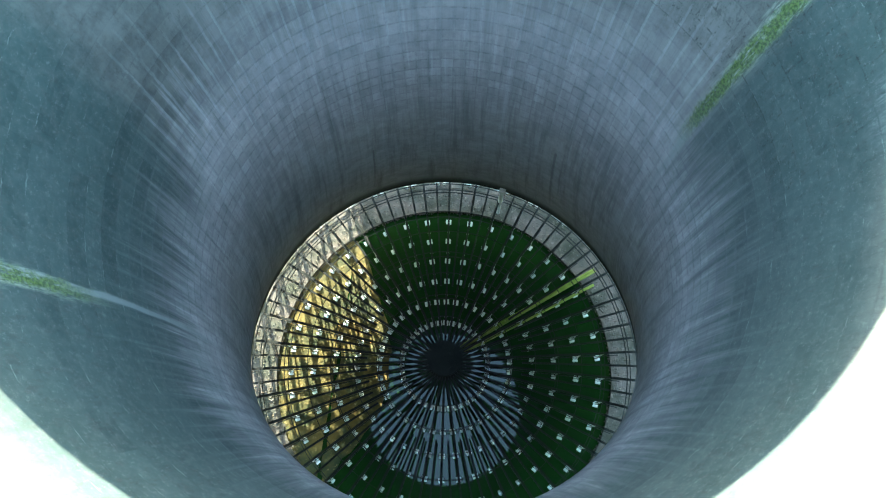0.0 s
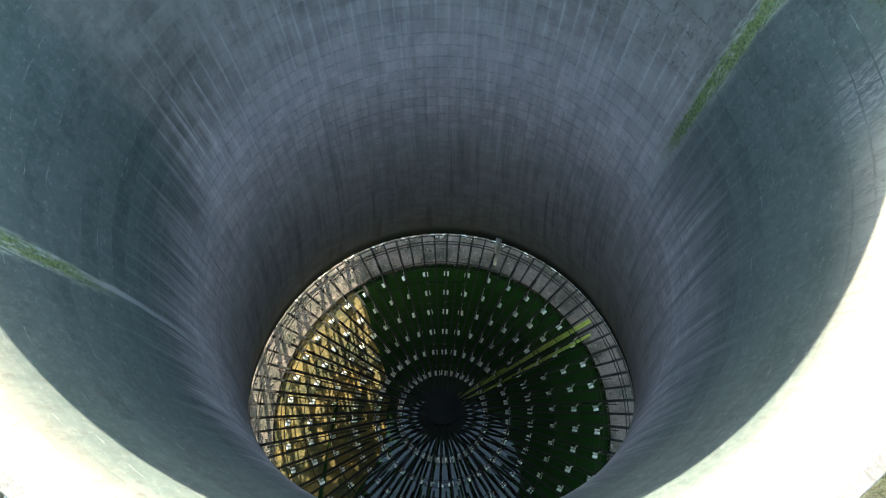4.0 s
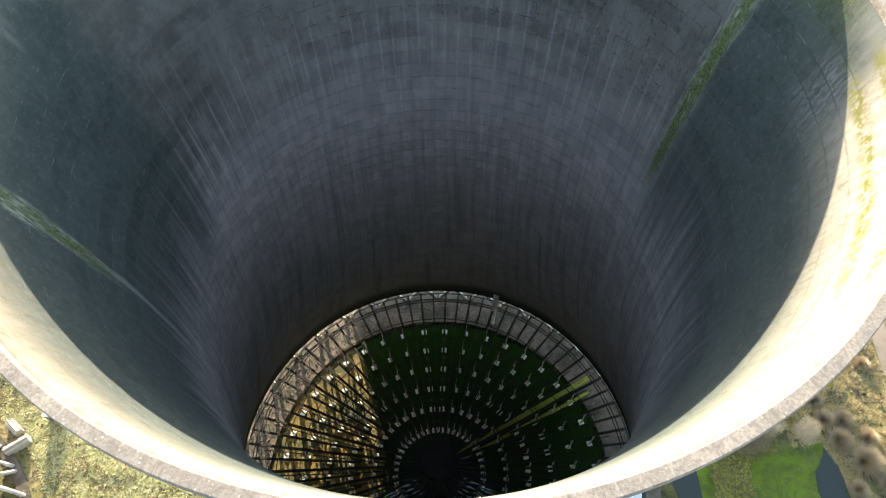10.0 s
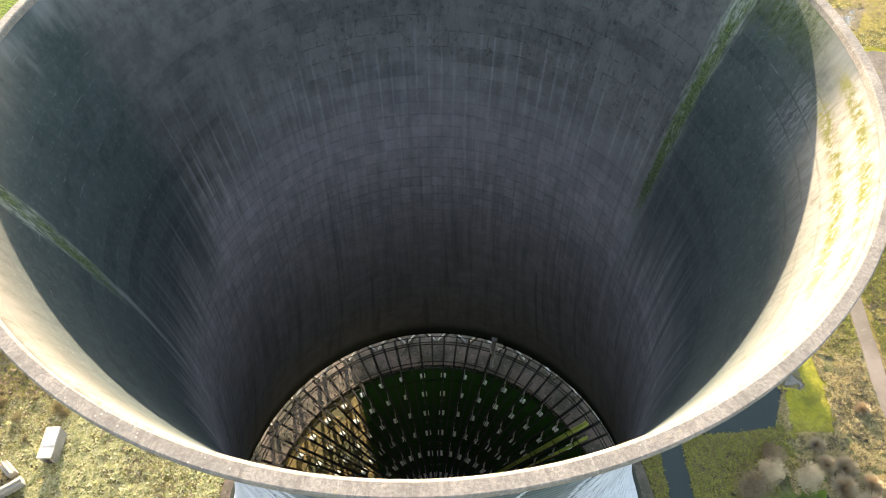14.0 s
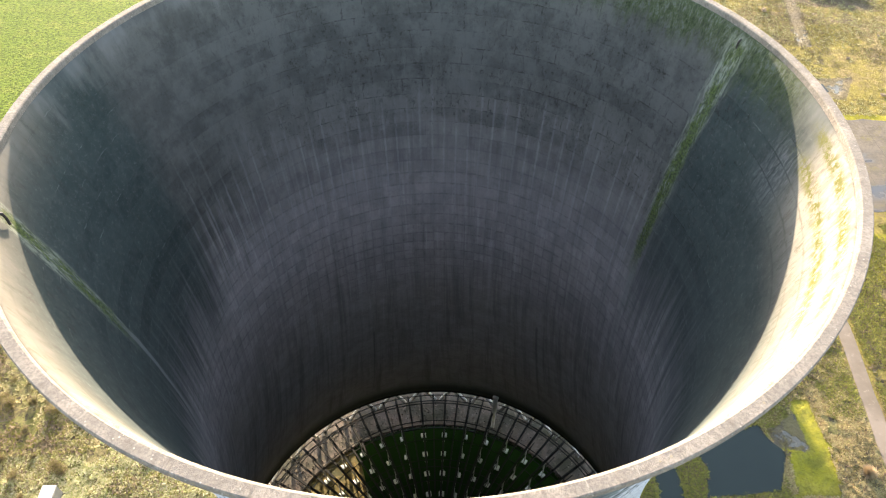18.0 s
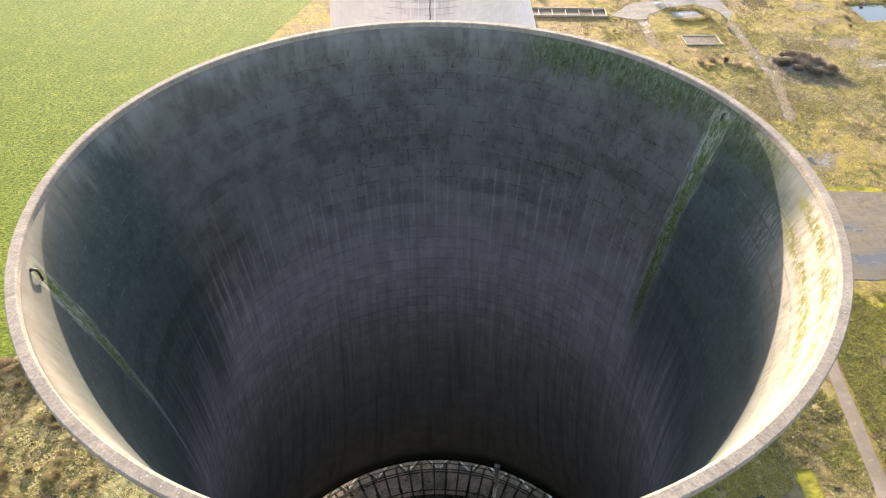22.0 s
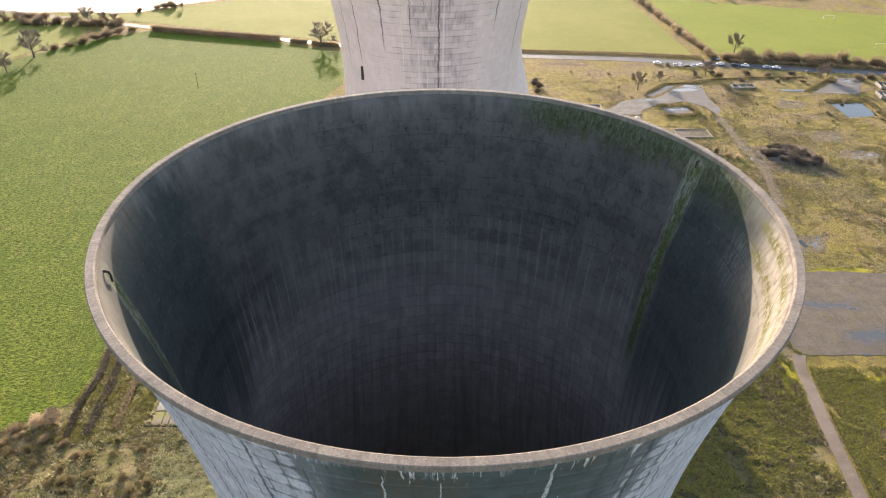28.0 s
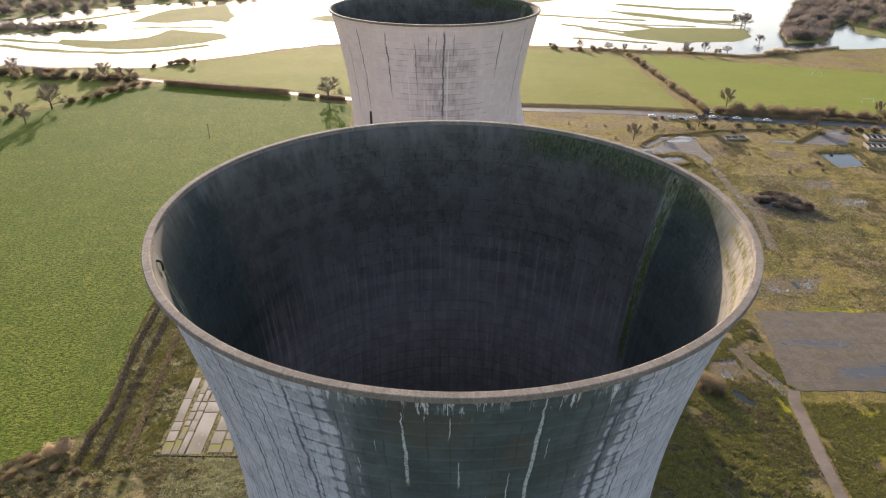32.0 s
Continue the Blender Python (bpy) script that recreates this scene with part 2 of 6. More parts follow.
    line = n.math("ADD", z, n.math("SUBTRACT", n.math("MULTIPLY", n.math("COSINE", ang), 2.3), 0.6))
    sun_band = n.math("MULTIPLY", near, n.ramp(n.math("ADD", line, n.math("MULTIPLY", n.math("SUBTRACT", runs, 0.5), 3)), 83.4, 91.0))
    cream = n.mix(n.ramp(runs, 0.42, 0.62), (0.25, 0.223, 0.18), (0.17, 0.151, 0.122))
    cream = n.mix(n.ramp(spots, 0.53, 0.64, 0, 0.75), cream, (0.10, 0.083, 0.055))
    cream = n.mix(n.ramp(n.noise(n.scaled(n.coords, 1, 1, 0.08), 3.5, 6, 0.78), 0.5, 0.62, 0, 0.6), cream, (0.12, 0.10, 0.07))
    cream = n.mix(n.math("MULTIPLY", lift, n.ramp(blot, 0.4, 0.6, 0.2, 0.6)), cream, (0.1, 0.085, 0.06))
    # colour lowered to the west, where the sun only grazes
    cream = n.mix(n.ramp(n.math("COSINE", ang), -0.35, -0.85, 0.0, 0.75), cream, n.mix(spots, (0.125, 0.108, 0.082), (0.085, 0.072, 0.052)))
    col = n.mix(n.math("MULTIPLY", sun_band, 0.93), col, cream)
    # moss in rows on the lit lifts, and a curtain of moss under the rim to the north-east
    tuft = n.noise(n.scaled(n.coords, 1, 1, 0.6), 2.2, 8, 0.85)
    rows = n.math("ADD", n.ramp(n.math("ABSOLUTE", n.math("SUBTRACT", z, 90.2)), 0.75, 0.1), n.ramp(n.math("ABSOLUTE", n.math("SUBTRACT", z, 88.3)), 0.9, 0.1))
    sunny = n.ramp(n.math("COSINE", n.math("SUBTRACT", ang, radians(-20))), 0.93, 0.975)
    tufts = n.math("MULTIPLY", n.math("MULTIPLY", rows, sunny), n.math("MULTIPLY", n.ramp(tuft, 0.45, 0.52), n.ramp(blot, 0.38, 0.5, 0.35, 1.0)))
    col = n.mix(n.math("MULTIPLY", tufts, 0.95), col, n.mix(grit, (0.05, 0.05, 0.004), (0.10, 0.097, 0.012)))
    curtain = n.noise(n.scaled(n.coords, 1, 1, 0.35), 3.6, 8, 0.88)
    east = n.ramp(n.math("COSINE", n.math("SUBTRACT", ang, radians(37))), 0.79, 0.9)
    col = n.mix(n.math("MULTIPLY", n.math("MULTIPLY", n.ramp(n.math("ADD", z, n.math("MULTIPLY", runs, 6)), 91.2, 94.5), east), n.ramp(grit, 0.35, 0.6, 0.15, 0.6)), col, (0.085, 0.09, 0.072))
    moss = n.math("MULTIPLY", n.math("MULTIPLY", n.ramp(n.math("ADD", z, n.math("MULTIPLY", runs, 6)), 90.2, 92.8), east), n.ramp(curtain, 0.41, 0.5))
    col = n.mix(n.math("MULTIPLY", moss, 0.85), col, n.mix(n.ramp(curtain, 0.47, 0.6), (0.045, 0.06, 0.018), (0.010, 0.016, 0.005)))
    # two overflow stains: broad and pale above, a mossy core below
    for at, half, bottom in ((22.5, 2.7, 70), (-159.6, 2.1, 80)):
        pale = streak(n, ang, z, runs, at, half, 91.0, bottom + 1, 8)
        col = n.mix(n.math("MULTIPLY", pale, n.ramp(n.noise(n.scaled(n.coords, 1, 1, 0.03), 5.0, 5, 0.75), 0.4, 0.58, 0.1, 0.9)), col, (0.19, 0.198, 0.15))
        low = streak(n, ang, z, runs, at - 0.9, half * 0.4, bottom + 4, bottom - 20, 9)
        col = n.mix(n.math("MULTIPLY", low, 0.5), col, (0.20, 0.20, 0.19))
        green = n.math("MULTIPLY", streak(n, ang, z, fine, at - 0.3, half * 0.75, 90.5, bottom - 1, 3), n.ramp(n.math("SUBTRACT", n.noise(n.scaled(n.coords, 1, 1, 0.2), 1.6, 6, 0.8), n.ramp(z, 78, 86, 0.0, 0.08)), 0.32, 0.46))
        col = n.mix(n.math("MULTIPLY", green, 0.9), col, n.mix(n.ramp(grit, 0.4, 0.6), (0.024, 0.038, 0.008), (0.07, 0.09, 0.02)))
    for at, half, top, bottom in ((53, 0.6, 46, 22), (112, 0.4, 40, 24), (-33, 0.8, 74, 60)):
        col = n.mix(n.math("MULTIPLY", streak(n, ang, z, fine, at, half, top, bottom, 9), 0.4), col, (0.05, 0.05, 0.055))
    # green flare tint put into the lower wall's colour
    col = n.mix(n.ramp(n.math("ADD", z, n.math("MULTIPLY", runs2, 26)), 40, 12, 0.0, 0.4), col, (0.17, 0.23, 0.17))
    col = n.mix(n.ramp(fine, 0.4, 0.75, 0.0, 0.22), col, (0.09, 0.082, 0.075))
    # darkest, greenish edge over the opening, fading upwards
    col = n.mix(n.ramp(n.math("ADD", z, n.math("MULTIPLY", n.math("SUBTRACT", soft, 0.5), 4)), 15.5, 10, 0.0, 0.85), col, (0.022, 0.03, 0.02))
    h = n.math("ADD", n.math("MULTIPLY", fine, 0.4), n.math("ADD", n.math("MULTIPLY", grit, 0.15), n.math("MULTIPLY", n.math("MULTIPLY", lift, grid), -0.5)))
    n.bump(h, 0.4, 0.05)
    return n.done(col, 0.94, 0, 0.12)


def lime_run(n, ang, z, wob, at, half, top, bottom):
    """A thin crooked lime run that widens downwards; degrees and metres."""
    off = n.math("ABSOLUTE", n.math("ADD", n.math("SUBTRACT", ang, radians(at)), n.math("MULTIPLY", n.math("SUBTRACT", wob, 0.5), 0.022)))
    width = n.ramp(z, top, top - 4.5, radians(half) * 0.35, radians(half))
    m = n.ramp(n.math("DIVIDE", off, width), 0.9, 0.45)
    m = n.math("MULTIPLY", m, n.ramp(z, top, top - 0.3))
    return n.math("MULTIPLY", m, n.ramp(z, bottom - 0.5, bottom + 0.5))


def dark_run(n, ang, z, wob, at, half, top, bottom):
    off = n.math("ABSOLUTE", n.math("ADD", n.math("SUBTRACT", ang, radians(at)), n.math("MULTIPLY", n.math("SUBTRACT", wob, 0.5), 0.05)))
    m = n.ramp(off, radians(half), radians(half) * 0.3)
    m = n.math("MULTIPLY", m, n.ramp(z, top, top - 2.0))
    return n.math("MULTIPLY", m, n.ramp(z, bottom - 3, bottom + 4))


def concrete_outside(name, core_at, pale, damp, marks, lights):
    """The mouldy outside: the joints bleed dark, more and more towards a wet core under the rim."""
    n = Nodes(name)
    ang, z, uv = shell_coords(n)
    u = n.split(uv)[0]
    fine = n.noise(n.coords, 1.6, 6, 0.7)
    grit = n.noise(n.coords, 5.0, 4, 0.7)
    blot = n.noise(n.coords, 0.4, 5, 0.65)
    wide = n.noise(n.scaled(n.coords, 1.0, 1.0, 0.1), 0.5, 4, 0.6)
    thin = n.noise(n.scaled(n.coords, 1.0, 1.0, 0.07), 2.4, 4, 0.65)
    wob = n.noise(n.scaled(n.coords, 0.5, 0.5, 1.0), 0.5, 4, 0.7)
    shift = n.math("MULTIPLY", n.math("SUBTRACT", blot, 0.5), 0.35)
    vert = n.math("MULTIPLY", n.math("ABSOLUTE", n.math("SUBTRACT", n.math("FRACT", n.math("ADD", n.math("DIVIDE", u, 1.2), shift)), 0.5)), 2.0)
    hori = n.math("MULTIPLY", n.math("ABSOLUTE", n.math("SUBTRACT", n.math("FRACT", n.math("DIVIDE", n.math("ADD", z, n.math("MULTIPLY", fine, 0.45)), 1.25)), 0.5)), 2.0)
    cell, gap = n.bricks(uv, 1.2, 1.25, 0.01, tuple(c * 0.86 for c in pale), tuple(c * 1.1 for c in pale), pale)
    col = n.mix(n.ramp(blot, 0.4, 0.7, 0.0, 0.4), cell, tuple(c * 0.66 for c in pale))
    col = n.mix(n.ramp(thin, 0.5, 0.7, 0.0, 0.4), col, tuple(c * 1.22 for c in pale))
    off = n.math("ABSOLUTE", n.math("SUBTRACT", ang, radians(core_at)))
    off = n.math("ADD", off, n.math("MULTIPLY", n.math("SUBTRACT", wide, 0.5), 0.3))
    wet = n.ramp(off, radians(36), radians(7))
    # how readily a spot is stained: joints first, then the fields between them
    bleed = n.math("ADD", n.math("MULTIPLY", vert, 0.5), n.math("ADD", n.math("MULTIPLY", n.ramp(hori, 0.5, 1.0), 0.34), n.math("ADD", n.math("MULTIPLY", n.math("SUBTRACT", thin, 0.5), 0.65), n.math("MULTIPLY", n.math("SUBTRACT", blot, 0.5), 0.7))))
    limit = n.ramp(wet, 0.0, 0.85, 0.74, -0.32)
    stain = n.ramp(n.math("SUBTRACT", bleed, limit), -0.1, 0.22)
    col = n.mix(n.math("MULTIPLY", stain, n.ramp(wet, 0, 1, 0.5, 0.93)), col, n.mix(n.ramp(blot, 0.4, 0.62), damp, tuple(c * 0.6 for c in damp)))
    col = n.mix(n.math("MULTIPLY", n.ramp(wet, 0.6, 1.0), n.ramp(n.noise(n.scaled(n.coords, 1, 1, 0.5), 0.35, 4), 0.5, 0.62, 0, 0.6)), col, (0.075, 0.068, 0.05))
    col = n.mix(n.math("MULTIPLY", n.ramp(hori, 0.84, 0.97), n.ramp(blot, 0.42, 0.6, 0.0, 0.5)), col, tuple(c * 0.9 for c in damp))
    col = n.mix(n.math("MULTIPLY", n.ramp(vert, 0.86, 0.97), n.ramp(thin, 0.42, 0.58, 0.0, 0.7)), col, tuple(c * 0.8 for c in damp))
    hair = n.noise(n.scaled(n.coords, 1, 1, 0.08), 5.5, 4, 0.7)
    col = n.mix(n.ramp(hair, 0.5, 0.66, 0.0, 0.4), col, tuple(c * 1.4 for c in damp))
    # pale drips from the rim
    drip = n.math("MULTIPLY", n.ramp(thin, 0.54, 0.62), n.ramp(n.math("ADD", z, n.math("MULTIPLY", wide, 4)), 91.2, 93.0))
    col = n.mix(n.math("MULTIPLY", drip, 0.75), col, (0.44, 0.46, 0.46))
    # ragged white lime icicles of many lengths under the coping
    tooth = n.noise(n.join(n.math("MULTIPLY", u, 1.0), n.math("MULTIPLY", z, 0.05)), 2.6, 5, 0.7)
    fall = n.ramp(tooth, 0.45, 0.74, -0.4, 3.4)
    icicle = n.math("MULTIPLY", n.ramp(n.math("SUBTRACT", n.math("SUBTRACT", 91.0, z), fall), 0.15, -0.25), n.ramp(wide, 0.4, 0.55, 0.25, 1.0))
    col = n.mix(n.math("MULTIPLY", icicle, n.ramp(grit, 0.3, 0.55, 0.45, 0.95)), col, (0.50, 0.52, 0.52))
    for at, half, top, bottom in marks:
        col = n.mix(n.math("MULTIPLY", dark_run(n, ang, z, wob, at, half, top, bottom), n.ramp(thin, 0.3, 0.55, 0.3, 0.85)), col, (0.045, 0.05, 0.055))
    for at, half, top, bottom in lights:
        col = n.mix(n.math("MULTIPLY", lime_run(n, ang, z, wob, at, half, top, bottom), n.ramp(grit, 0.35, 0.6, 0.35, 0.9)), col, (0.42, 0.45, 0.44))
    h = n.math("ADD", n.math("MULTIPLY", fine, 0.5), n.math("MULTIPLY", n.ramp(hori, 0.9, 1.0), -0.5))
    n.bump(h, 0.5, 0.05)
    return n.done(col, 0.9, 0, 0.2)


def concrete_pink(name, pale):
    """Cleaner pinkish concrete: broken dark lift lines, a mauve smear and a few long crooked cracks."""
    n = Nodes(name)
    ang, z, uv = shell_coords(n)
    fine = n.noise(n.coords, 1.5, 6, 0.7)
    blot = n.noise(n.coords, 0.3, 5, 0.65)
    thin = n.noise(n.scaled(n.coords, 1.0, 1.0, 0.07), 2.2, 4, 0.6)
    wide = n.noise(n.scaled(n.coords, 1.0, 1.0, 0.15), 0.45, 5, 0.65)
    wob = n.noise(n.scaled(n.coords, 0.4, 0.4, 1.0), 0.35, 5, 0.7)
    cell, gap = n.bricks(uv, 1.2, 1.25, 0.02, tuple(c * 0.94 for c in pale), tuple(c * 1.05 for c in pale), tuple(c * 0.85 for c in pale))
    col = n.mix(n.ramp(blot, 0.4, 0.7, 0.0, 0.3), cell, tuple(c * 0.8 for c in pale))
    col = n.mix(n.ramp(thin, 0.55, 0.7, 0.0, 0.3), col, tuple(min(0.75, c * 1.2) for c in pale))
    off = n.math("ABSOLUTE", n.math("SUBTRACT", ang, radians(-85)))
    mid = n.math("MULTIPLY", n.ramp(n.math("ADD", off, n.math("MULTIPLY", n.math("SUBTRACT", wide, 0.5), 0.7)), radians(26), radians(6)), n.math("MULTIPLY", n.ramp(z, 89, 84), n.ramp(z, 58, 70)))
    block, gap2 = n.bricks(uv, 2.4, 1.25, 0.0, (0.2, 0.2, 0.2), (1, 1, 1), (1, 1, 1), 0.5)
    col = n.mix(n.math("MULTIPLY", mid, n.math("MULTIPLY", n.ramp(block, 0.3, 0.9, 0.25, 0.75), n.ramp(thin, 0.35, 0.6, 1.0, 0.5))), col, (0.20, 0.175, 0.175))
    hori = n.math("MULTIPLY", n.math("ABSOLUTE", n.math("SUBTRACT", n.math("FRACT", n.math("DIVIDE", n.math("ADD", z, n.math("MULTIPLY", fine, 0.3)), 1.25)), 0.5)), 2.0)
    zone = n.math("MULTIPLY", n.ramp(off, radians(48), radians(22)), n.ramp(z, 90, 86))
    col = n.mix(n.math("MULTIPLY", n.math("MULTIPLY", n.ramp(hori, 0.84, 0.96), zone), n.ramp(n.math("ADD", blot, n.math("MULTIPLY", mid, 0.15)), 0.46, 0.62, 0.0, 0.6)), col, (0.17, 0.145, 0.15))
    for at, half, top, bottom in ((-133.5, 0.5, 90, 72), (-115, 0.6, 90, 76), (-84, 0.7, 91, 60), (-92, 0.35, 90, 84), (-88, 0.3, 90, 85), (-79, 0.3, 90, 84), (-51.5, 0.55, 90, 80), (-30.2, 0.4, 90, 72), (-99, 0.3, 88, 77), (-146, 0.4, 86, 70)):
        col = n.mix(n.math("MULTIPLY", dark_run(n, ang, z, wob, at, half, top, bottom), n.ramp(thin, 0.3, 0.5, 0.35, 0.9)), col, (0.085, 0.075, 0.08))
    for at, half, top, bottom in ((-81.5, 0.7, 86, 60), (-104, 0.3, 84, 66), (-95, 0.3, 78, 60), (-90.5, 0.3, 75, 58)):
        col = n.mix(n.math("MULTIPLY", lime_run(n, ang, z, wob, at, half, top, bottom), 0.6), col, (0.62, 0.57, 0.55))
    n.bump(n.math("ADD", n.math("MULTIPLY", fine, 0.5), n.math("MULTIPLY", n.ramp(hori, 0.9, 1.0), -0.5)), 0.4, 0.05)
    return n.done(col, 0.9, 0, 0.2)


def speckled(name, base, dark, light, scale, rough=0.9, bump=0.03, per_object=0.0, thin=0.0):
    n = Nodes(name)
    a = n.noise(n.coords, scale, 6, 0.7)
    b = n.noise(n.coords, scale * 0.12, 4, 0.6)
    col = n.mix(n.ramp(b, 0.35, 0.65), base, dark)
    col = n.mix(n.ramp(a, 0.55, 0.72, 0.0, 0.8), col, light)
    col = n.mix(n.ramp(a, 0.45, 0.28, 0.0, 0.7), col, dark)
    if per_object:
        col = n.mix(n.math("MULTIPLY", n.random(), per_object), col, dark)
    n.bump(a, 0.6, bump)
    m = n.done(col, rough, 0, 0.25)
    if thin:
        n.see_through(col, thin)
    return m


def water(name, color, ripple, rough=0.05, ior=1.33):
    n = Nodes(name)
    a = n.noise(n.coords, 0.06, 5, 0.6)
    n.bump(n.noise(n.coords, 1.8, 4, 0.6), ripple, 0.02)
    m = n.done(n.mix(a, color, tuple(c * 0.55 for c in color)), rough, 0, 0.5)
    n.bsdf.inputs["IOR"].default_value = ior
    return m


def wet_pavement(name, dry, damp, wet=0.0):
    """Old concrete hardstanding with puddles lying in its hollows."""
    n = Nodes(name)
    a = n.noise(n.scaled(n.coords, 0.32, 1, 1), 0.085, 4, 0.55, 0.4)
    f = n.noise(n.coords, 1.3, 6, 0.75)
    b = n.noise(n.coords, 0.3, 6, 0.72, 0.4)
    slab, joint = n.bricks(n.scaled(n.coords, 1, 1, 1), 7.5, 9.0, 0.09, dry, tuple(c * 0.86 for c in dry), tuple(c * 0.5 for c in dry))
    col = n.mix(n.ramp(b, 0.35, 0.65, 0, 0.7), slab, tuple(c * 0.5 for c in dry))
    col = n.mix(n.ramp(f, 0.45, 0.7, 0, 0.5), col, tuple(c * 1.35 for c in dry))
    col = n.mix(n.ramp(n.noise(n.coords, 0.2, 6, 0.75), 0.54, 0.66, 0, 0.8), col, n.mix(f, (0.15, 0.13, 0.035), (0.09, 0.075, 0.045)))
    pool = n.ramp(n.math("ADD", a, n.math("MULTIPLY", n.math("SUBTRACT", b, 0.5), 0.15)), 0.5 - wet, 0.6 - wet)
    film = n.ramp(a, 0.42 - wet, 0.58 - wet)
    col = n.mix(n.math("MULTIPLY", film, 0.55), col, tuple(c * 0.5 for c in dry))
    col = n.mix(pool, col, damp)
    n.bump(n.math("MULTIPLY", f, n.math("SUBTRACT", 1.0, pool)), 0.5, 0.04)
    return n.done(col, n.mix(pool, n.mix(film, (0.9, 0.9, 0.9), (0.55, 0.55, 0.55)), (0.06, 0.06, 0.06)), 0, n.ramp(pool, 0, 1, 0.12, 0.5))


def grass(name, c1, c2, c3, fine=1.3, rows=0.0):
    n = Nodes(name)
    a = n.noise(n.coords, 0.02, 4, 0.6)
    b = n.noise(n.coords, 0.16, 6, 0.7)
    f = n.noise(n.coords, fine, 6, 0.75)
    col = n.mix(n.ramp(a, 0.35, 0.65), c1, c2)
    col = n.mix(n.ramp(b, 0.48, 0.7, 0, 0.6), col, c3)
    h = n.math("ADD", f, n.math("MULTIPLY", b, 0.5))
    if rows:  # tussocks drawn out along the drill lines
        x, y, z = n.split(n.coords)
        along, across = n.math("ADD", x, n.math("MULTIPLY", y, 0.28)), n.math("SUBTRACT", y, n.math("MULTIPLY", x, 0.28))
        r = n.noise(n.join(n.math("MULTIPLY", along, 0.5), across), 1.7, 6, 0.72, 0.5)
        q = n.noise(n.join(n.math("MULTIPLY", along, 0.12), across), 0.35, 4, 0.6, 0.2)
        h = n.math("ADD", n.math("MULTIPLY", h, 0.5), n.math("ADD", n.math("MULTIPLY", r, 1.1), n.math("MULTIPLY", q, 0.4)))
        col = n.mix(n.ramp(r, 0.56, 0.42, 0, 0.9), col, tuple(c * 0.26 for c in c1))
        col = n.mix(n.ramp(r, 0.54, 0.68, 0, 0.5), col, c3)
        col = n.mix(n.ramp(q, 0.5, 0.66, 0, 0.35), col, tuple(c * 0.6 for c in c1))
        n.bump(h, 1.0, 0.5)
    else:
        col = n.mix(n.ramp(f, 0.5, 0.3, 0, 0.55), col, tuple(c * 0.45 for c in c1))
        n.bump(h, 1.0, 0.45)
    return n.done(col, 0.95, 0, 0.1)


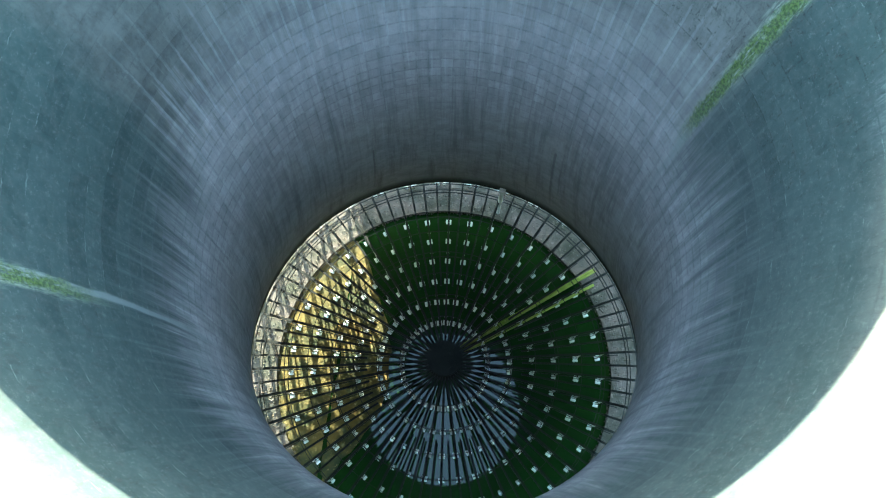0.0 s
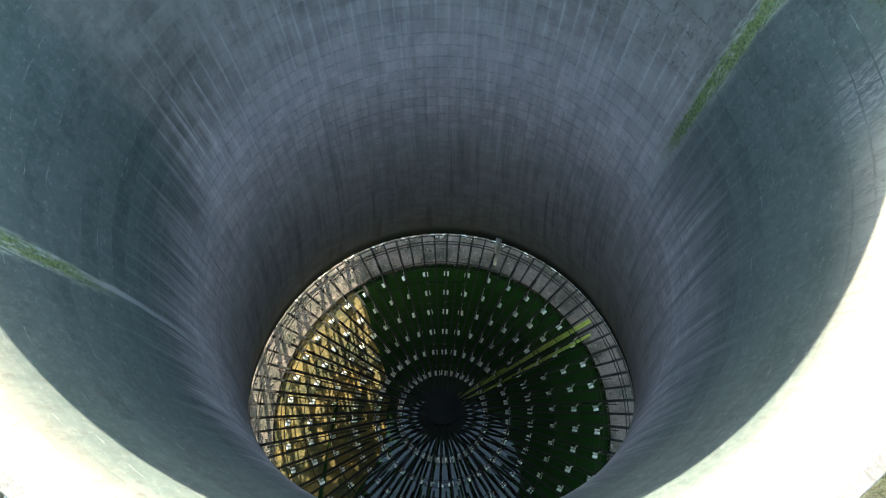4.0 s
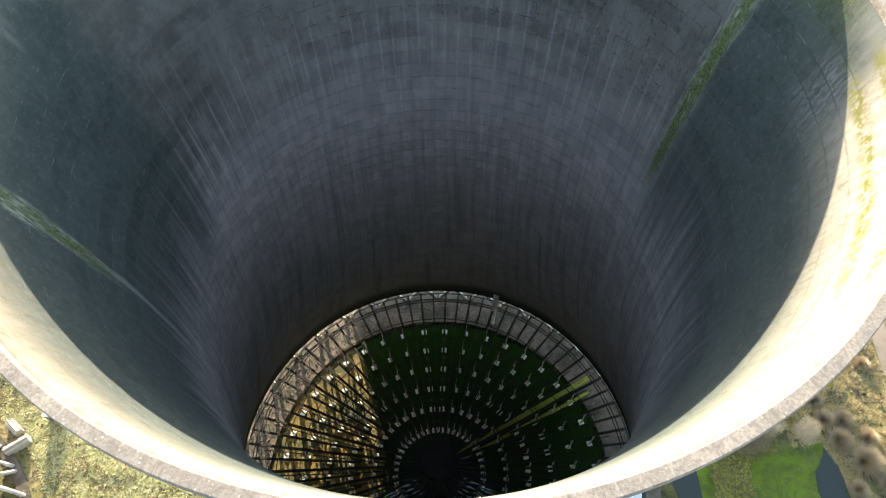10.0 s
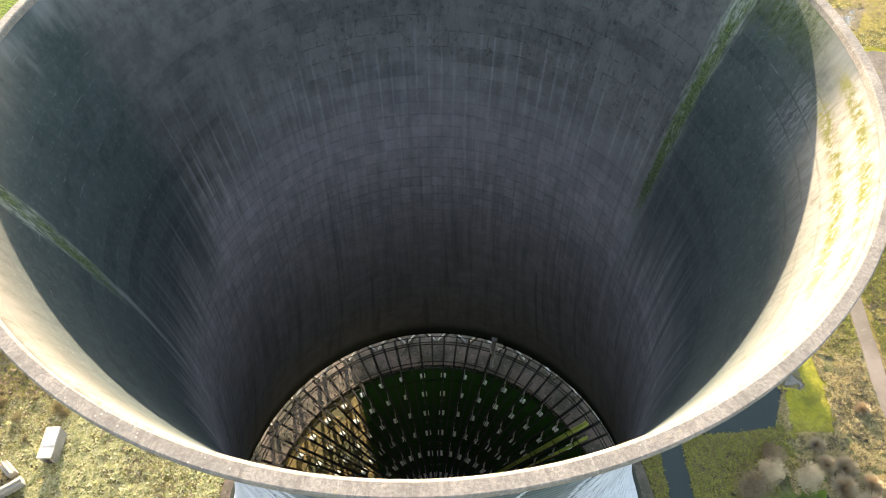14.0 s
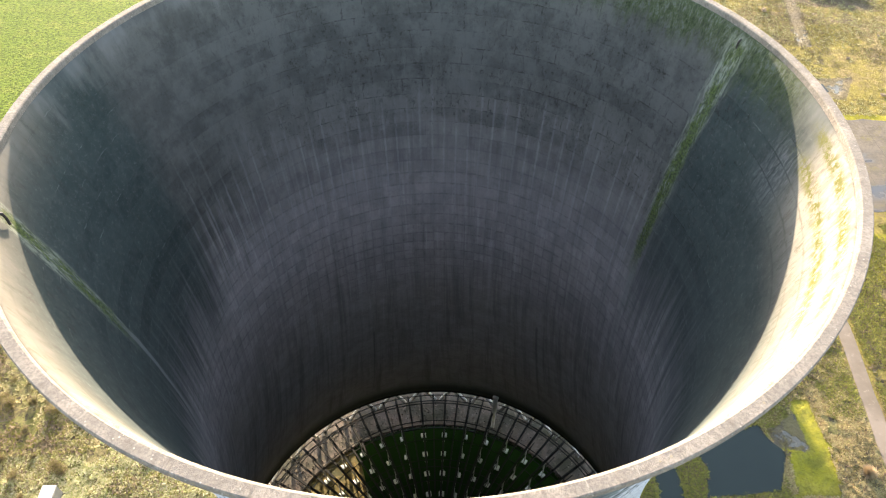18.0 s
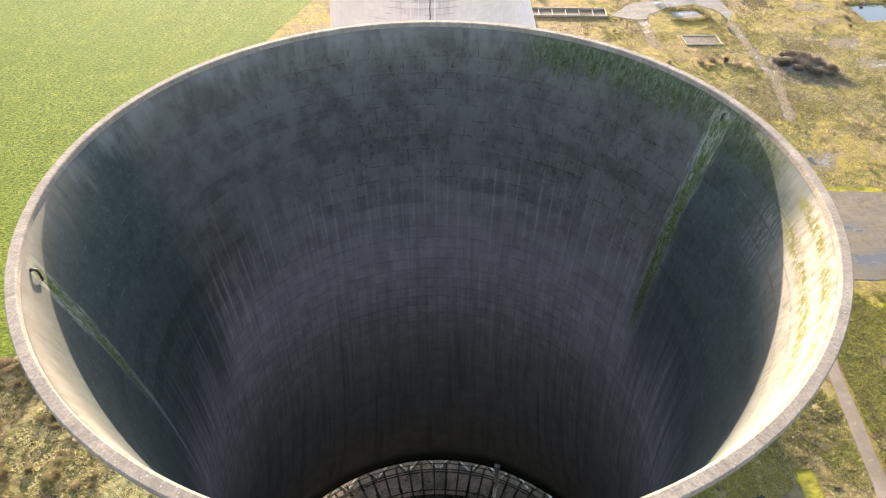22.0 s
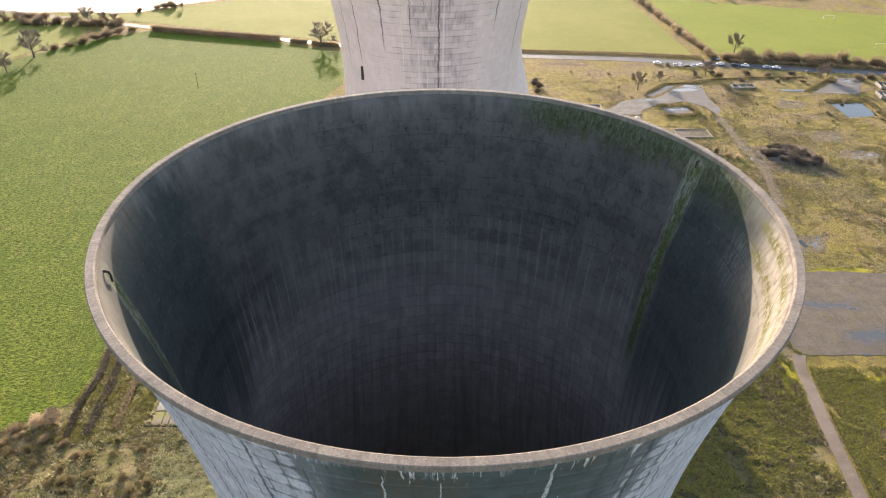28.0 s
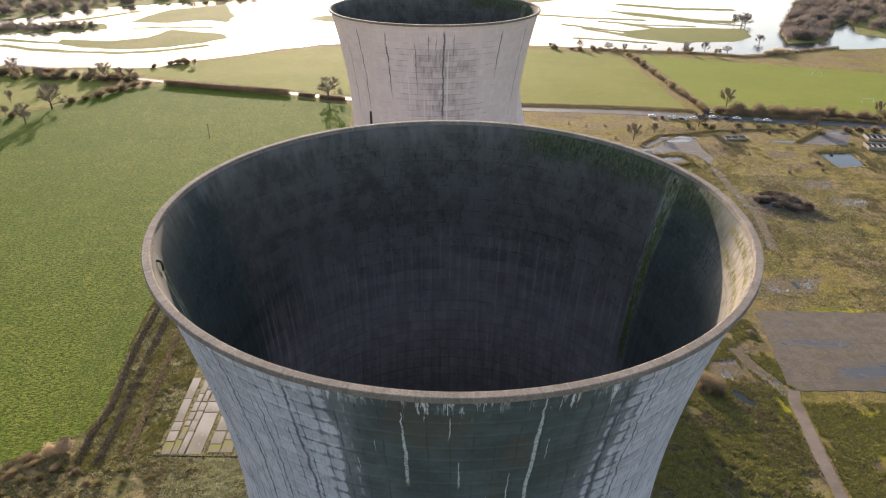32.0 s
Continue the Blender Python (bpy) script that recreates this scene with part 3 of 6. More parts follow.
def rough_ground():
    """Waste land: straw grass, bramble brown, yellow moss and bare soil, by masks stored on the sheet."""
    n = Nodes("rough_ground")
    a = n.noise(n.coords, 0.03, 7, 0.7, 0.6)
    b = n.noise(n.coords, 0.16, 7, 0.74, 0.6)
    c = n.noise(n.scaled(n.coords, 0.45, 1.0, 1.0), 0.08, 7, 0.76, 0.8)
    f = n.noise(n.coords, 1.7, 7, 0.82)
    d = n.noise(n.coords, 0.5, 7, 0.8, 0.3)
    g = n.noise(n.scaled(n.coords, 0.8, 1, 1), 0.3, 7, 0.8, 0.5)
    wob = n.math("MULTIPLY", n.math("SUBTRACT", d, 0.5), 0.6)
    straw = n.mix(n.ramp(d, 0.4, 0.6), (0.235, 0.175, 0.078), (0.132, 0.097, 0.05))
    yellow = n.mix(n.ramp(g, 0.4, 0.62), (0.235, 0.188, 0.042), (0.12, 0.10, 0.028))
    bramble = n.mix(f, (0.075, 0.055, 0.04), (0.165, 0.125, 0.088))
    bare = n.mix(f, (0.11, 0.09, 0.068), (0.20, 0.17, 0.135))
    col = n.mix(n.ramp(n.math("ADD", a, wob), 0.43, 0.53, 0, 0.9), straw, yellow)
    col = n.mix(n.ramp(n.math("ADD", c, wob), 0.54, 0.62, 0, 0.8), col, bramble)
    col = n.mix(n.ramp(n.math("ADD", c, n.math("MULTIPLY", wob, 0.7)), 0.37, 0.3, 0, 0.75), col, bare)
    scrub = n.mix(n.ramp(b, 0.4, 0.6), (0.26, 0.215, 0.105), (0.14, 0.138, 0.045))
    scrub = n.mix(n.ramp(g, 0.52, 0.62, 0, 0.8), scrub, (0.085, 0.065, 0.042))
    scrub = n.mix(n.ramp(f, 0.55, 0.68, 0, 0.5), scrub, (0.27, 0.23, 0.11))
    scrub = n.mix(n.ramp(n.noise(n.coords, 0.85, 5, 0.7, 0.4), 0.53, 0.6, 0, 0.85), scrub, (0.062, 0.048, 0.038))
    col = n.mix(n.attribute("scrub"), col, scrub)
    mossy = n.math("ADD", n.math("ADD", n.attribute("moss"), wob), n.math("MULTIPLY", n.math("SUBTRACT", b, 0.5), 0.7))
    col = n.mix(n.ramp(mossy, 0.6, 0.85, 0, 0.75), col, n.mix(n.ramp(g, 0.38, 0.62), (0.33, 0.295, 0.018), (0.20, 0.185, 0.02)))
    col = n.mix(n.ramp(n.math("ADD", n.attribute("soil"), wob), 0.55, 0.85, 0, 0.85), col, bramble)
    # dark olive puts the far tower's shadow into the ground colour
    col = n.mix(n.ramp(n.math("ADD", n.attribute("ivy"), wob), 0.6, 0.9, 0, 0.5), col, n.mix(n.ramp(g, 0.4, 0.6), (0.062, 0.064, 0.022), (0.03, 0.031, 0.014)))
    col = n.mix(n.ramp(n.math("ADD", n.math("ADD", n.attribute("green"), wob), n.math("MULTIPLY", n.math("SUBTRACT", b, 0.5), 1.6)), 0.6, 0.95, 0, 0.9), col, n.mix(n.ramp(g, 0.4, 0.6), (0.12, 0.175, 0.014), (0.08, 0.11, 0.018)))
    hard = n.ramp(n.math("ADD", n.attribute("hard"), n.math("MULTIPLY", n.math("SUBTRACT", g, 0.5), 0.9)), 0.62, 0.8, 0.0, 0.8)
    pool = n.math("MULTIPLY", hard, n.ramp(b, 0.46, 0.42))
    col = n.mix(hard, col, n.mix(f, (0.10, 0.08, 0.055), (0.175, 0.142, 0.098)))
    col = n.mix(n.ramp(f, 0.45, 0.33, 0, 0.55), col, (0.05, 0.042, 0.02))
    col = n.mix(pool, col, (0.05, 0.048, 0.045))
    n.bump(n.math("MULTIPLY", n.math("ADD", n.math("MULTIPLY", f, 1.3), n.math("MULTIPLY", d, 1.2)), n.math("SUBTRACT", 1.0, pool)), 1.0, 0.5)
    return n.done(col, n.ramp(pool, 0, 1, 0.95, 0.08), 0, n.ramp(pool, 0, 1, 0.1, 0.5))


def lichen_concrete():
    """The coping: worn grey-brown concrete with pale and ochre lichen spots and dark runs across it."""
    n = Nodes("rim_concrete")
    ang, z, uv = shell_coords(n)
    a = n.noise(n.coords, 0.5, 5, 0.7)
    f = n.noise(n.coords, 7.0, 6, 0.8)
    x, y, zz = n.split(n.coords)
    r = n.math("SQRT", n.math("ADD", n.math("MULTIPLY", x, x), n.math("MULTIPLY", y, y)))
    cross = n.noise(n.join(n.math("MULTIPLY", ang, 60.0), n.math("MULTIPLY", r, 0.4), z), 1.0, 5, 0.75)
    col = n.mix(n.ramp(a, 0.35, 0.65), (0.235, 0.20, 0.165), (0.165, 0.142, 0.118))
    col = n.mix(n.ramp(f, 0.42, 0.6, 0.0, 0.6), col, (0.10, 0.085, 0.07))
    col = n.mix(n.ramp(cross, 0.5, 0.68, 0.0, 0.6), col, (0.105, 0.09, 0.074))
    col = n.mix(n.ramp(cross, 0.42, 0.3, 0.0, 0.6), col, (0.30, 0.265, 0.22))
    dots = n.voronoi(n.coords, 3.4)
    col = n.mix(n.math("MULTIPLY", n.ramp(dots, 0.17, 0.1), n.ramp(a, 0.45, 0.62, 0.0, 0.6)), col, (0.38, 0.35, 0.29))
    ochre = n.voronoi(n.scaled(n.coords, 1.3, 1.1, 1), 0.9)
    col = n.mix(n.math("MULTIPLY", n.ramp(ochre, 0.11, 0.05), n.ramp(f, 0.4, 0.55, 0, 0.5)), col, (0.26, 0.20, 0.09))
    n.bump(f, 0.7, 0.06)
    return n.done(col, 0.93, 0, 0.2)


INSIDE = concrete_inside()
OUTSIDE = concrete_outside("shell_outside_concrete", -86, (0.385, 0.40, 0.44), (0.040, 0.060, 0.056),
                           [(-114.5, 0.45, 91, 62), (-128, 0.4, 91, 66), (-64, 0.5, 91, 70), (-122, 0.25, 88, 60), (-138, 0.35, 88, 55), (-58, 0.3, 90, 74), (-70, 0.3, 91, 80)],
                           [(-96.8, 0.36, 89.6, 82.2), (-90.1, 0.26, 89.3, 87.3), (-88.7, 0.3, 84.9, 82.1), (-77.2, 0.46, 90.7, 73), (-80.5, 0.22, 83.4, 78), (-75.2, 0.18, 86.5, 84.5), (-104.6, 0.24, 84.4, 83.2), (-101.3, 0.2, 86.5, 85.5), (-84, 0.2, 81, 78)])
OUTSIDE_FAR = concrete_pink("shell_outside_pink_concrete", (0.575, 0.485, 0.45))
COPING = lichen_concrete()
LEG = speckled("leg_concrete", (0.40, 0.385, 0.345), (0.24, 0.23, 0.2), (0.5, 0.48, 0.44), 2.0, 0.85, 0.02, 0.3)
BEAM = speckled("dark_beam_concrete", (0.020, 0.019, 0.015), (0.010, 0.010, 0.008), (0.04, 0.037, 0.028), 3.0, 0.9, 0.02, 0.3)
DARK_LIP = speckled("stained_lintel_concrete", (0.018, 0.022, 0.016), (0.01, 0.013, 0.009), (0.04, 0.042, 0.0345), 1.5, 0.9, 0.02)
PAD = speckled("pad_concrete", (0.62, 0.62, 0.58), (0.4, 0.42, 0.36), (0.75, 0.74, 0.7), 2.5, 0.8, 0.02, 0.5)
IRON = speckled("rusty_iron", (0.045, 0.035, 0.03), (0.02, 0.018, 0.016), (0.12, 0.06, 0.03), 8.0, 0.6, 0.01)
WHITE = speckled("white_painted_metal", (0.72, 0.71, 0.68), (0.5, 0.48, 0.44), (0.8, 0.8, 0.78), 4.0, 0.5, 0.005)
SHINGLE = speckled("basin_shingle", (0.11, 0.086, 0.067), (0.045, 0.043, 0.027), (0.21, 0.165, 0.13), 1.3, 0.95, 0.2)
# ochre that stands for sunlight on the basin bed
SUNLIT_OCHRE = speckled("ochre_silt", (0.125, 0.084, 0.016), (0.03, 0.035, 0.01), (0.24, 0.17, 0.062), 1.3, 0.8, 0.3)
MOSSY = speckled("mossy_trough", (0.26, 0.27, 0.05), (0.12, 0.16, 0.02), (0.42, 0.38, 0.16), 1.5, 0.95, 0.08)
BASIN_WATER = water("basin_water", (0.014, 0.036, 0.006), 0.03, 0.02, 1.36)
RIVER = water("flood_water", (0.03, 0.035, 0.035), 0.7, 0.12)
POND = water("pond_water", (0.02, 0.028, 0.022), 0.15, 0.06)
GROUND = rough_ground()
MEADOW = grass("meadow_grass", (0.090, 0.137, 0.009), (0.110, 0.152, 0.013), (0.185, 0.195, 0.034), 0.9, 1.0)
DRILL = grass("drill_line_grass", (0.055, 0.078, 0.01), (0.065, 0.09, 0.012), (0.13, 0.135, 0.03), 1.2)
PASTURE = grass("pasture_grass", (0.150, 0.160, 0.028), (0.175, 0.178, 0.036), (0.20, 0.175, 0.06), 0.7)
TURF = grass("playing_turf", (0.140, 0.170, 0.020), (0.165, 0.188, 0.024), (0.19, 0.17, 0.045), 0.7)
FLOODMEADOW = grass("flood_meadow_grass", (0.14, 0.15, 0.04), (0.17, 0.16, 0.05), (0.12, 0.10, 0.05), 0.3)
HARD = wet_pavement("cracked_wet_concrete", (0.135, 0.112, 0.086), (0.06, 0.056, 0.05), -0.045)
PALE_HARD = wet_pavement("pale_worn_concrete", (0.17, 0.155, 0.14), (0.06, 0.058, 0.055), -0.03)
SLABS = speckled("pale_slab_concrete", (0.30, 0.275, 0.24), (0.15, 0.135, 0.10), (0.38, 0.36, 0.32), 0.5, 0.8, 0.03, 0.6)
MOSSY_SLAB = speckled("mossy_slab_concrete", (0.19, 0.185, 0.03), (0.16, 0.14, 0.10), (0.27, 0.25, 0.19), 0.7, 0.9, 0.05, 0.4)
TRACK = speckled("gravel_track", (0.165, 0.13, 0.10), (0.115, 0.09, 0.065), (0.22, 0.18, 0.14), 0.8, 0.9, 0.05)
ASPHALT = speckled("damp_asphalt", (0.06, 0.06, 0.062), (0.04, 0.04, 0.042), (0.09, 0.09, 0.09), 0.8, 0.6, 0.01)
TWIG = speckled("bare_twigs", (0.29, 0.225, 0.14), (0.19, 0.145, 0.09), (0.40, 0.32, 0.21), 0.7, 0.9, 0.02, 0.45, 0.45)
TREE_TWIG = speckled("pale_brown_twigs", (0.36, 0.30, 0.24), (0.25, 0.20, 0.16), (0.45, 0.38, 0.31), 0.7, 0.9, 0.02, 0.4, 0.45)
DARK_TWIG = speckled("dark_brushwood", (0.14, 0.115, 0.09), (0.08, 0.065, 0.05), (0.26, 0.225, 0.18), 0.6, 0.9, 0.02, 0.4, 0.3)
GREY_TWIG = speckled("grey_brown_twigs", (0.25, 0.21, 0.175), (0.17, 0.14, 0.115), (0.34, 0.29, 0.25), 0.12, 0.9, 0.02, 0.4, 0.35)
BARK = speckled("bark", (0.09, 0.075, 0.06), (0.05, 0.04, 0.035), (0.14, 0.12, 0.1), 3.0, 0.9, 0.03)
PALE_TWIG = speckled("pale_dead_stems", (0.56, 0.45, 0.29), (0.42, 0.33, 0.21), (0.66, 0.55, 0.38), 1.0, 0.9, 0.02, 0.4, 0.4)

GLASS = speckled("dark_car_glass", (0.02, 0.024, 0.028), (0.015, 0.018, 0.02), (0.03, 0.03, 0.035), 1.0, 0.08, 0.0)
RUBBER = speckled("tyre_rubber", (0.02, 0.02, 0.02), (0.015, 0.015, 0.015), (0.04, 0.04, 0.04), 4.0, 0.9, 0.0)


def tuft_material():
    n = Nodes("dry_grass_tufts")
    r = n.island()
    col = n.mix(n.ramp(r, 0.0, 0.7), (0.46, 0.40, 0.23), (0.27, 0.255, 0.10))
    col = n.mix(n.ramp(r, 0.8, 1.0), col, (0.13, 0.09, 0.05))
    m = n.done(col, 0.95, 0, 0.1)
    n.see_through(col, 0.4)
    return m


TUFT = tuft_material()


def bramble_material():
    n = Nodes("tangled_brambles")
    r = n.island()
    col = n.mix(n.ramp(r, 0.0, 0.8), (0.15, 0.115, 0.075), (0.29, 0.23, 0.15))
    col = n.mix(n.ramp(r, 0.55, 0.7), col, (0.17, 0.165, 0.045))
    m = n.done(col, 0.95, 0, 0.1)
    n.see_through(col, 0.4)
    return m


BRAMBLE = bramble_material()


def tussock_material(name, pale, deep, dry):
    n = Nodes(name)
    r = n.island()
    col = n.mix(n.ramp(r, 0.0, 0.7), pale, deep)
    col = n.mix(n.ramp(r, 0.75, 0.9), col, dry)
    m = n.done(col, 0.95, 0, 0.1)
    n.see_through(col, 0.35)
    return m


OLIVE = tussock_material("olive_tussocks", (0.27, 0.25, 0.06), (0.15, 0.145, 0.04), (0.17, 0.12, 0.08))
LUSH = tussock_material("pale_green_tussocks", (0.46, 0.43, 0.24), (0.27, 0.28, 0.11), (0.50, 0.45, 0.30))
DARK_SCRUB = tussock_material("dark_heath_tufts", (0.12, 0.10, 0.06), (0.17, 0.14, 0.07), (0.10, 0.07, 0.05))
TAN = tussock_material("tan_tussocks", (0.46, 0.36, 0.19), (0.30, 0.25, 0.10), (0.24, 0.155, 0.085))


def paint(color):
    n = Nodes("car_paint")
    f = n.noise(n.coords, 6, 3)
    return n.done(n.mix(n.ramp(f, 0.4, 0.8, 0, 0.3), color, tuple(c * 0.7 for c in color)), 0.25, 0.1, 0.5)


# ---- helpers of this scene ----
def part(name, bm, material, parent=None, label="", smooth=False):
    """Links a bmesh as one mesh object, under a thing or a part where a parent is given."""
    me = bpy.data.meshes.new(name)
    bm.to_mesh(me)
    bm.free()
    for m in material if isinstance(material, (list, tuple)) else [material]:
        me.materials.append(m)
    if smooth:
        for p in me.polygons:
            p.use_smooth = True
    ob = new(name, me)
    if parent is not None:
        ob.parent = parent
    if label:
        ob["label"] = label
    return ob


def again(ob, m, parent):
    """Another object on ob's mesh, at the pose m under the parent."""
    o = new(ob.name.split(".")[0], ob.data)
    o.parent = parent
    o.matrix_basis = m
    return o


def box(bm, x0, y0, z0, x1, y1, z1, bevel=0.0):
    made = bmesh.ops.create_cube(bm, size=1.0, matrix=Matrix.Translation(((x0 + x1) / 2, (y0 + y1) / 2, (z0 + z1) / 2)) @ Matrix.Diagonal((x1 - x0, y1 - y0, z1 - z0, 1)))
    if bevel:
        edges = list({e for v in made["verts"] for e in v.link_edges})
        bmesh.ops.bevel(bm, geom=edges, offset=bevel, segments=1, affect="EDGES")


def tube(bm, a, b, r0, r1, sides=6, caps=True):
    """A tapered bar from a to b."""
    a, b = Vector(a), Vector(b)
    q = (b - a).to_track_quat("Z", "Y")
    rings = []
    for p, r in ((a, r0), (b, r1)):
        rings.append([bm.verts.new(p + q @ Vector((r * math.cos(2 * math.pi * k / sides), r * math.sin(2 * math.pi * k / sides), 0))) for k in range(sides)])
    for k in range(sides):
        bm.faces.new((rings[0][k], rings[0][(k + 1) % sides], rings[1][(k + 1) % sides], rings[1][k]))
    if caps:
        bm.faces.new(rings[0][::-1])
        bm.faces.new(rings[1])


def revolve(points, segs, close=True, mat_of=None):
    """A ring-shaped mesh from a closed outline of (radius, height)."""
    verts, faces, mats = [], [], []
    n = len(points)
    for k in range(segs):
        c, s = math.cos(2 * math.pi * k / segs), math.sin(2 * math.pi * k / segs)
        verts += [(r * c, r * s, z) for r, z in points]
    for k in range(segs):
        for j in range(n if close else n - 1):
            j2, k2 = (j + 1) % n, (k + 1) % segs
            faces.append((k * n + j, k2 * n + j, k2 * n + j2, k * n + j2))
            mats.append(mat_of(j) if mat_of else 0)
    return verts, faces, mats


def mesh_thing(name, verts, faces, materials, mats=None, parent=None, label="", smooth=False):
    me = bpy.data.meshes.new(name)
    me.from_pydata(verts, [], faces)
    for m in materials:
        me.materials.append(m)
    if mats is not None:
        me.polygons.foreach_set("material_index", mats)
    if smooth:
        me.polygons.foreach_set("use_smooth", [True] * len(faces))
    me.update()
    ob = new(name, me)
    if parent is not None:
        ob.parent = parent
    if label:
        ob["label"] = label
    return ob


def inside_polygon(px, py, poly):
    """Which of the points lie in the polygon."""
    hit = np.zeros(px.shape, bool)
    for (x0, y0), (x1, y1) in zip(poly, poly[1:] + poly[:1]):
        if y0 == y1:
            continue
        hit ^= ((y0 > py) != (y1 > py)) & (px < (x1 - x0) * (py - y0) / (y1 - y0) + x0)
    return hit


def near_polygon(px, py, poly, reach):
    """1 inside the polygon, falling to 0 at reach metres outside it."""
    d = np.full(px.shape, 1e9)
    for (x0, y0), (x1, y1) in zip(poly, poly[1:] + poly[:1]):
        dx, dy = x1 - x0, y1 - y0
        u = np.clip(((px - x0) * dx + (py - y0) * dy) / (dx * dx + dy * dy + 1e-9), 0, 1)
        d = np.minimum(d, np.hypot(px - x0 - u * dx, py - y0 - u * dy))
    return np.where(inside_polygon(px, py, poly), 1.0, np.clip(1 - d / reach, 0, 1))


def ribbon(path, width):
    """The outline of a strip along a path."""
    left, right = [], []
    for k, (x, y) in enumerate(path):
        x0, y0 = path[max(k - 1, 0)]
        x1, y1 = path[min(k + 1, len(path) - 1)]
        d = math.hypot(x1 - x0, y1 - y0)
        nx, ny = -(y1 - y0) / d * width / 2, (x1 - x0) / d * width / 2
        left.append((x + nx, y + ny))
        right.append((x - nx, y - ny))
    return left + right[::-1]


def wavy(poly, step, amount, seed):
    """The same outline with an uneven edge."""
    rnd = random.Random(seed)
    out = []
    for (x0, y0), (x1, y1) in zip(poly, poly[1:] + poly[:1]):
        d = math.hypot(x1 - x0, y1 - y0)
        m = max(1, int(d / step))
        for k in range(m):
            a = amount if k else amount * 0.4
            out.append((x0 + (x1 - x0) * k / m + rnd.uniform(-a, a), y0 + (y1 - y0) * k / m + rnd.uniform(-a, a)))
    return out


def sheet(name, poly, z, material, label, category, depth=0.3, kind="structure"):
    """A flat patch of ground with an edge that goes down into the earth."""
    bm = bmesh.new()
    top = [bm.verts.new((x, y, z)) for x, y in poly]
    low = [bm.verts.new((x, y, z - depth)) for x, y in poly]
    face = bm.faces.new(top)
    n = len(poly)
    for k in range(n):
        bm.faces.new((top[k], low[k], low[(k + 1) % n], top[(k + 1) % n]))
    bmesh.ops.triangulate(bm, faces=[face])
    bmesh.ops.recalc_face_normals(bm, faces=bm.faces[:])
    return tagged(part(name, bm, material), label, category, kind=kind)


# ---- plan of the ground ----
TOWERS = ((0, 0), (-4.0, 113.6), (-97, -20), (6.3, 226))
MEADOW_WEST = [(-54, 293.2), (-60, 348.2), (-102, 367.2), (-190, 393.2), (-222, 369.2), (-262, 303.2), (-430, 213.2), (-430, 20), (-200, 32), (-103, 57), (-94, 62), (-87, 68), (-86, 76), (-91, 102), (-94, 129), (-82, 186.9), (-70, 240.2)]
MEADOW_FAR_WEST = [(-430, 217.2), (-266, 307.2), (-228, 369.2), (-240, 415.2), (-236, 436), (-280, 436), (-350, 440), (-520, 446), (-620, 243.2)]
MEADOW_NORTH = [(-232, 423.2), (-63, 371.2), (40, 356.2), (104, 353.2), (143, 347.2), (140, 430.2), (136, 499.2), (60, 522), (0, 534), (-60, 533), (-112, 519), (-160, 482), (-188, 462), (-213, 439), (-234, 434)]
PITCH = [(160, 344.2), (200, 337.2), (262, 328.2), (430, 303.2), (430, 428.2), (319, 443.2), (241, 469.2), (182, 491.2), (152, 499.2), (155, 430.2)]
WATER_EDGE = [(-700, 450), (-346, 444), (-276, 440), (-238, 439), (-215, 444), (-190, 469), (-164, 489), (-114, 531), (-60, 545), (0, 545), (72, 534), (122, 525), (187, 514), (229, 503), (255, 509), (290, 523), (330, 529), (420, 545), (640, 763.2), (740, 1103.2), (-800, 1103.2)]
ROAD_RIGHT = [(-40, 355.2), (42, 344.2), (104, 339.2), (150, 331.2), (195, 323.2), (245, 316.2), (420, 291.2)]
ROAD_LEFT = [(-330, 448.2), (-237, 416.2), (-191, 400.2), (-147, 386.2), (-108, 376.2), (-63, 363.2), (-40, 355.2)]
PAD_BIG = [(96, 125), (152, 124.5), (152, 87), (93.5, 86.5), (90.5, 89), (94.5, 115)]
TRACK_PATH = [(82, 10), (82.5, 24.9), (83.4, 31.1), (84.2, 39.6), (85.4, 49.7), (86.3, 58.9), (87.1, 66), (88.4, 74.2), (89.3, 82), (91.2, 87)]
HARDS = [
    [(74, 257.2), (86, 271.2), (95, 275.2), (102, 274.2), (116, 289.2), (124, 296.2), (131, 294.2), (129, 276.2), (130, 261.2), (126, 253.2), (124, 264.2), (116, 271.2), (103, 267.2), (92, 259.2), (90, 253.2), (85, 253.2)],
    [(99, 279.2), (114, 294.2), (117.5, 293.2), (102, 276.7)],
    [(102, 262.2), (115, 263.2), (115, 255.2), (103, 253.7)],
    [(185, 285.2), (209, 308.2), (221, 308.2), (208, 284.2), (203, 283.2)],
]
WORN = [
    ribbon([(88, 252.2), (87, 239.2), (87, 225.2)], 4),
    ribbon([(126, 251.2), (125, 225.2), (125, 195.3), (119, 165.8)], 3.4),
    ribbon([(82, 106), (84, 98), (87, 91), (89.5, 85)], 4),
    [(62, 25), (63, 28), (67, 31), (67.5, 24)],
    [(72, 91), (73, 99), (81, 100), (80, 92)],
    [(160, 207.9), (166, 215.2), (180, 211.1), (172, 204.8)],
    [(200, 235.2), (206, 243.2), (222, 239.2), (214, 231.2)],
    [(104, 136), (107, 145), (126, 146), (120, 136)],
    [(158, 225.2), (163, 235.2), (172, 233.2), (168, 223.2)],
    [(160, 265.2), (164, 273.2), (176, 271.2), (168, 263.2)],
]
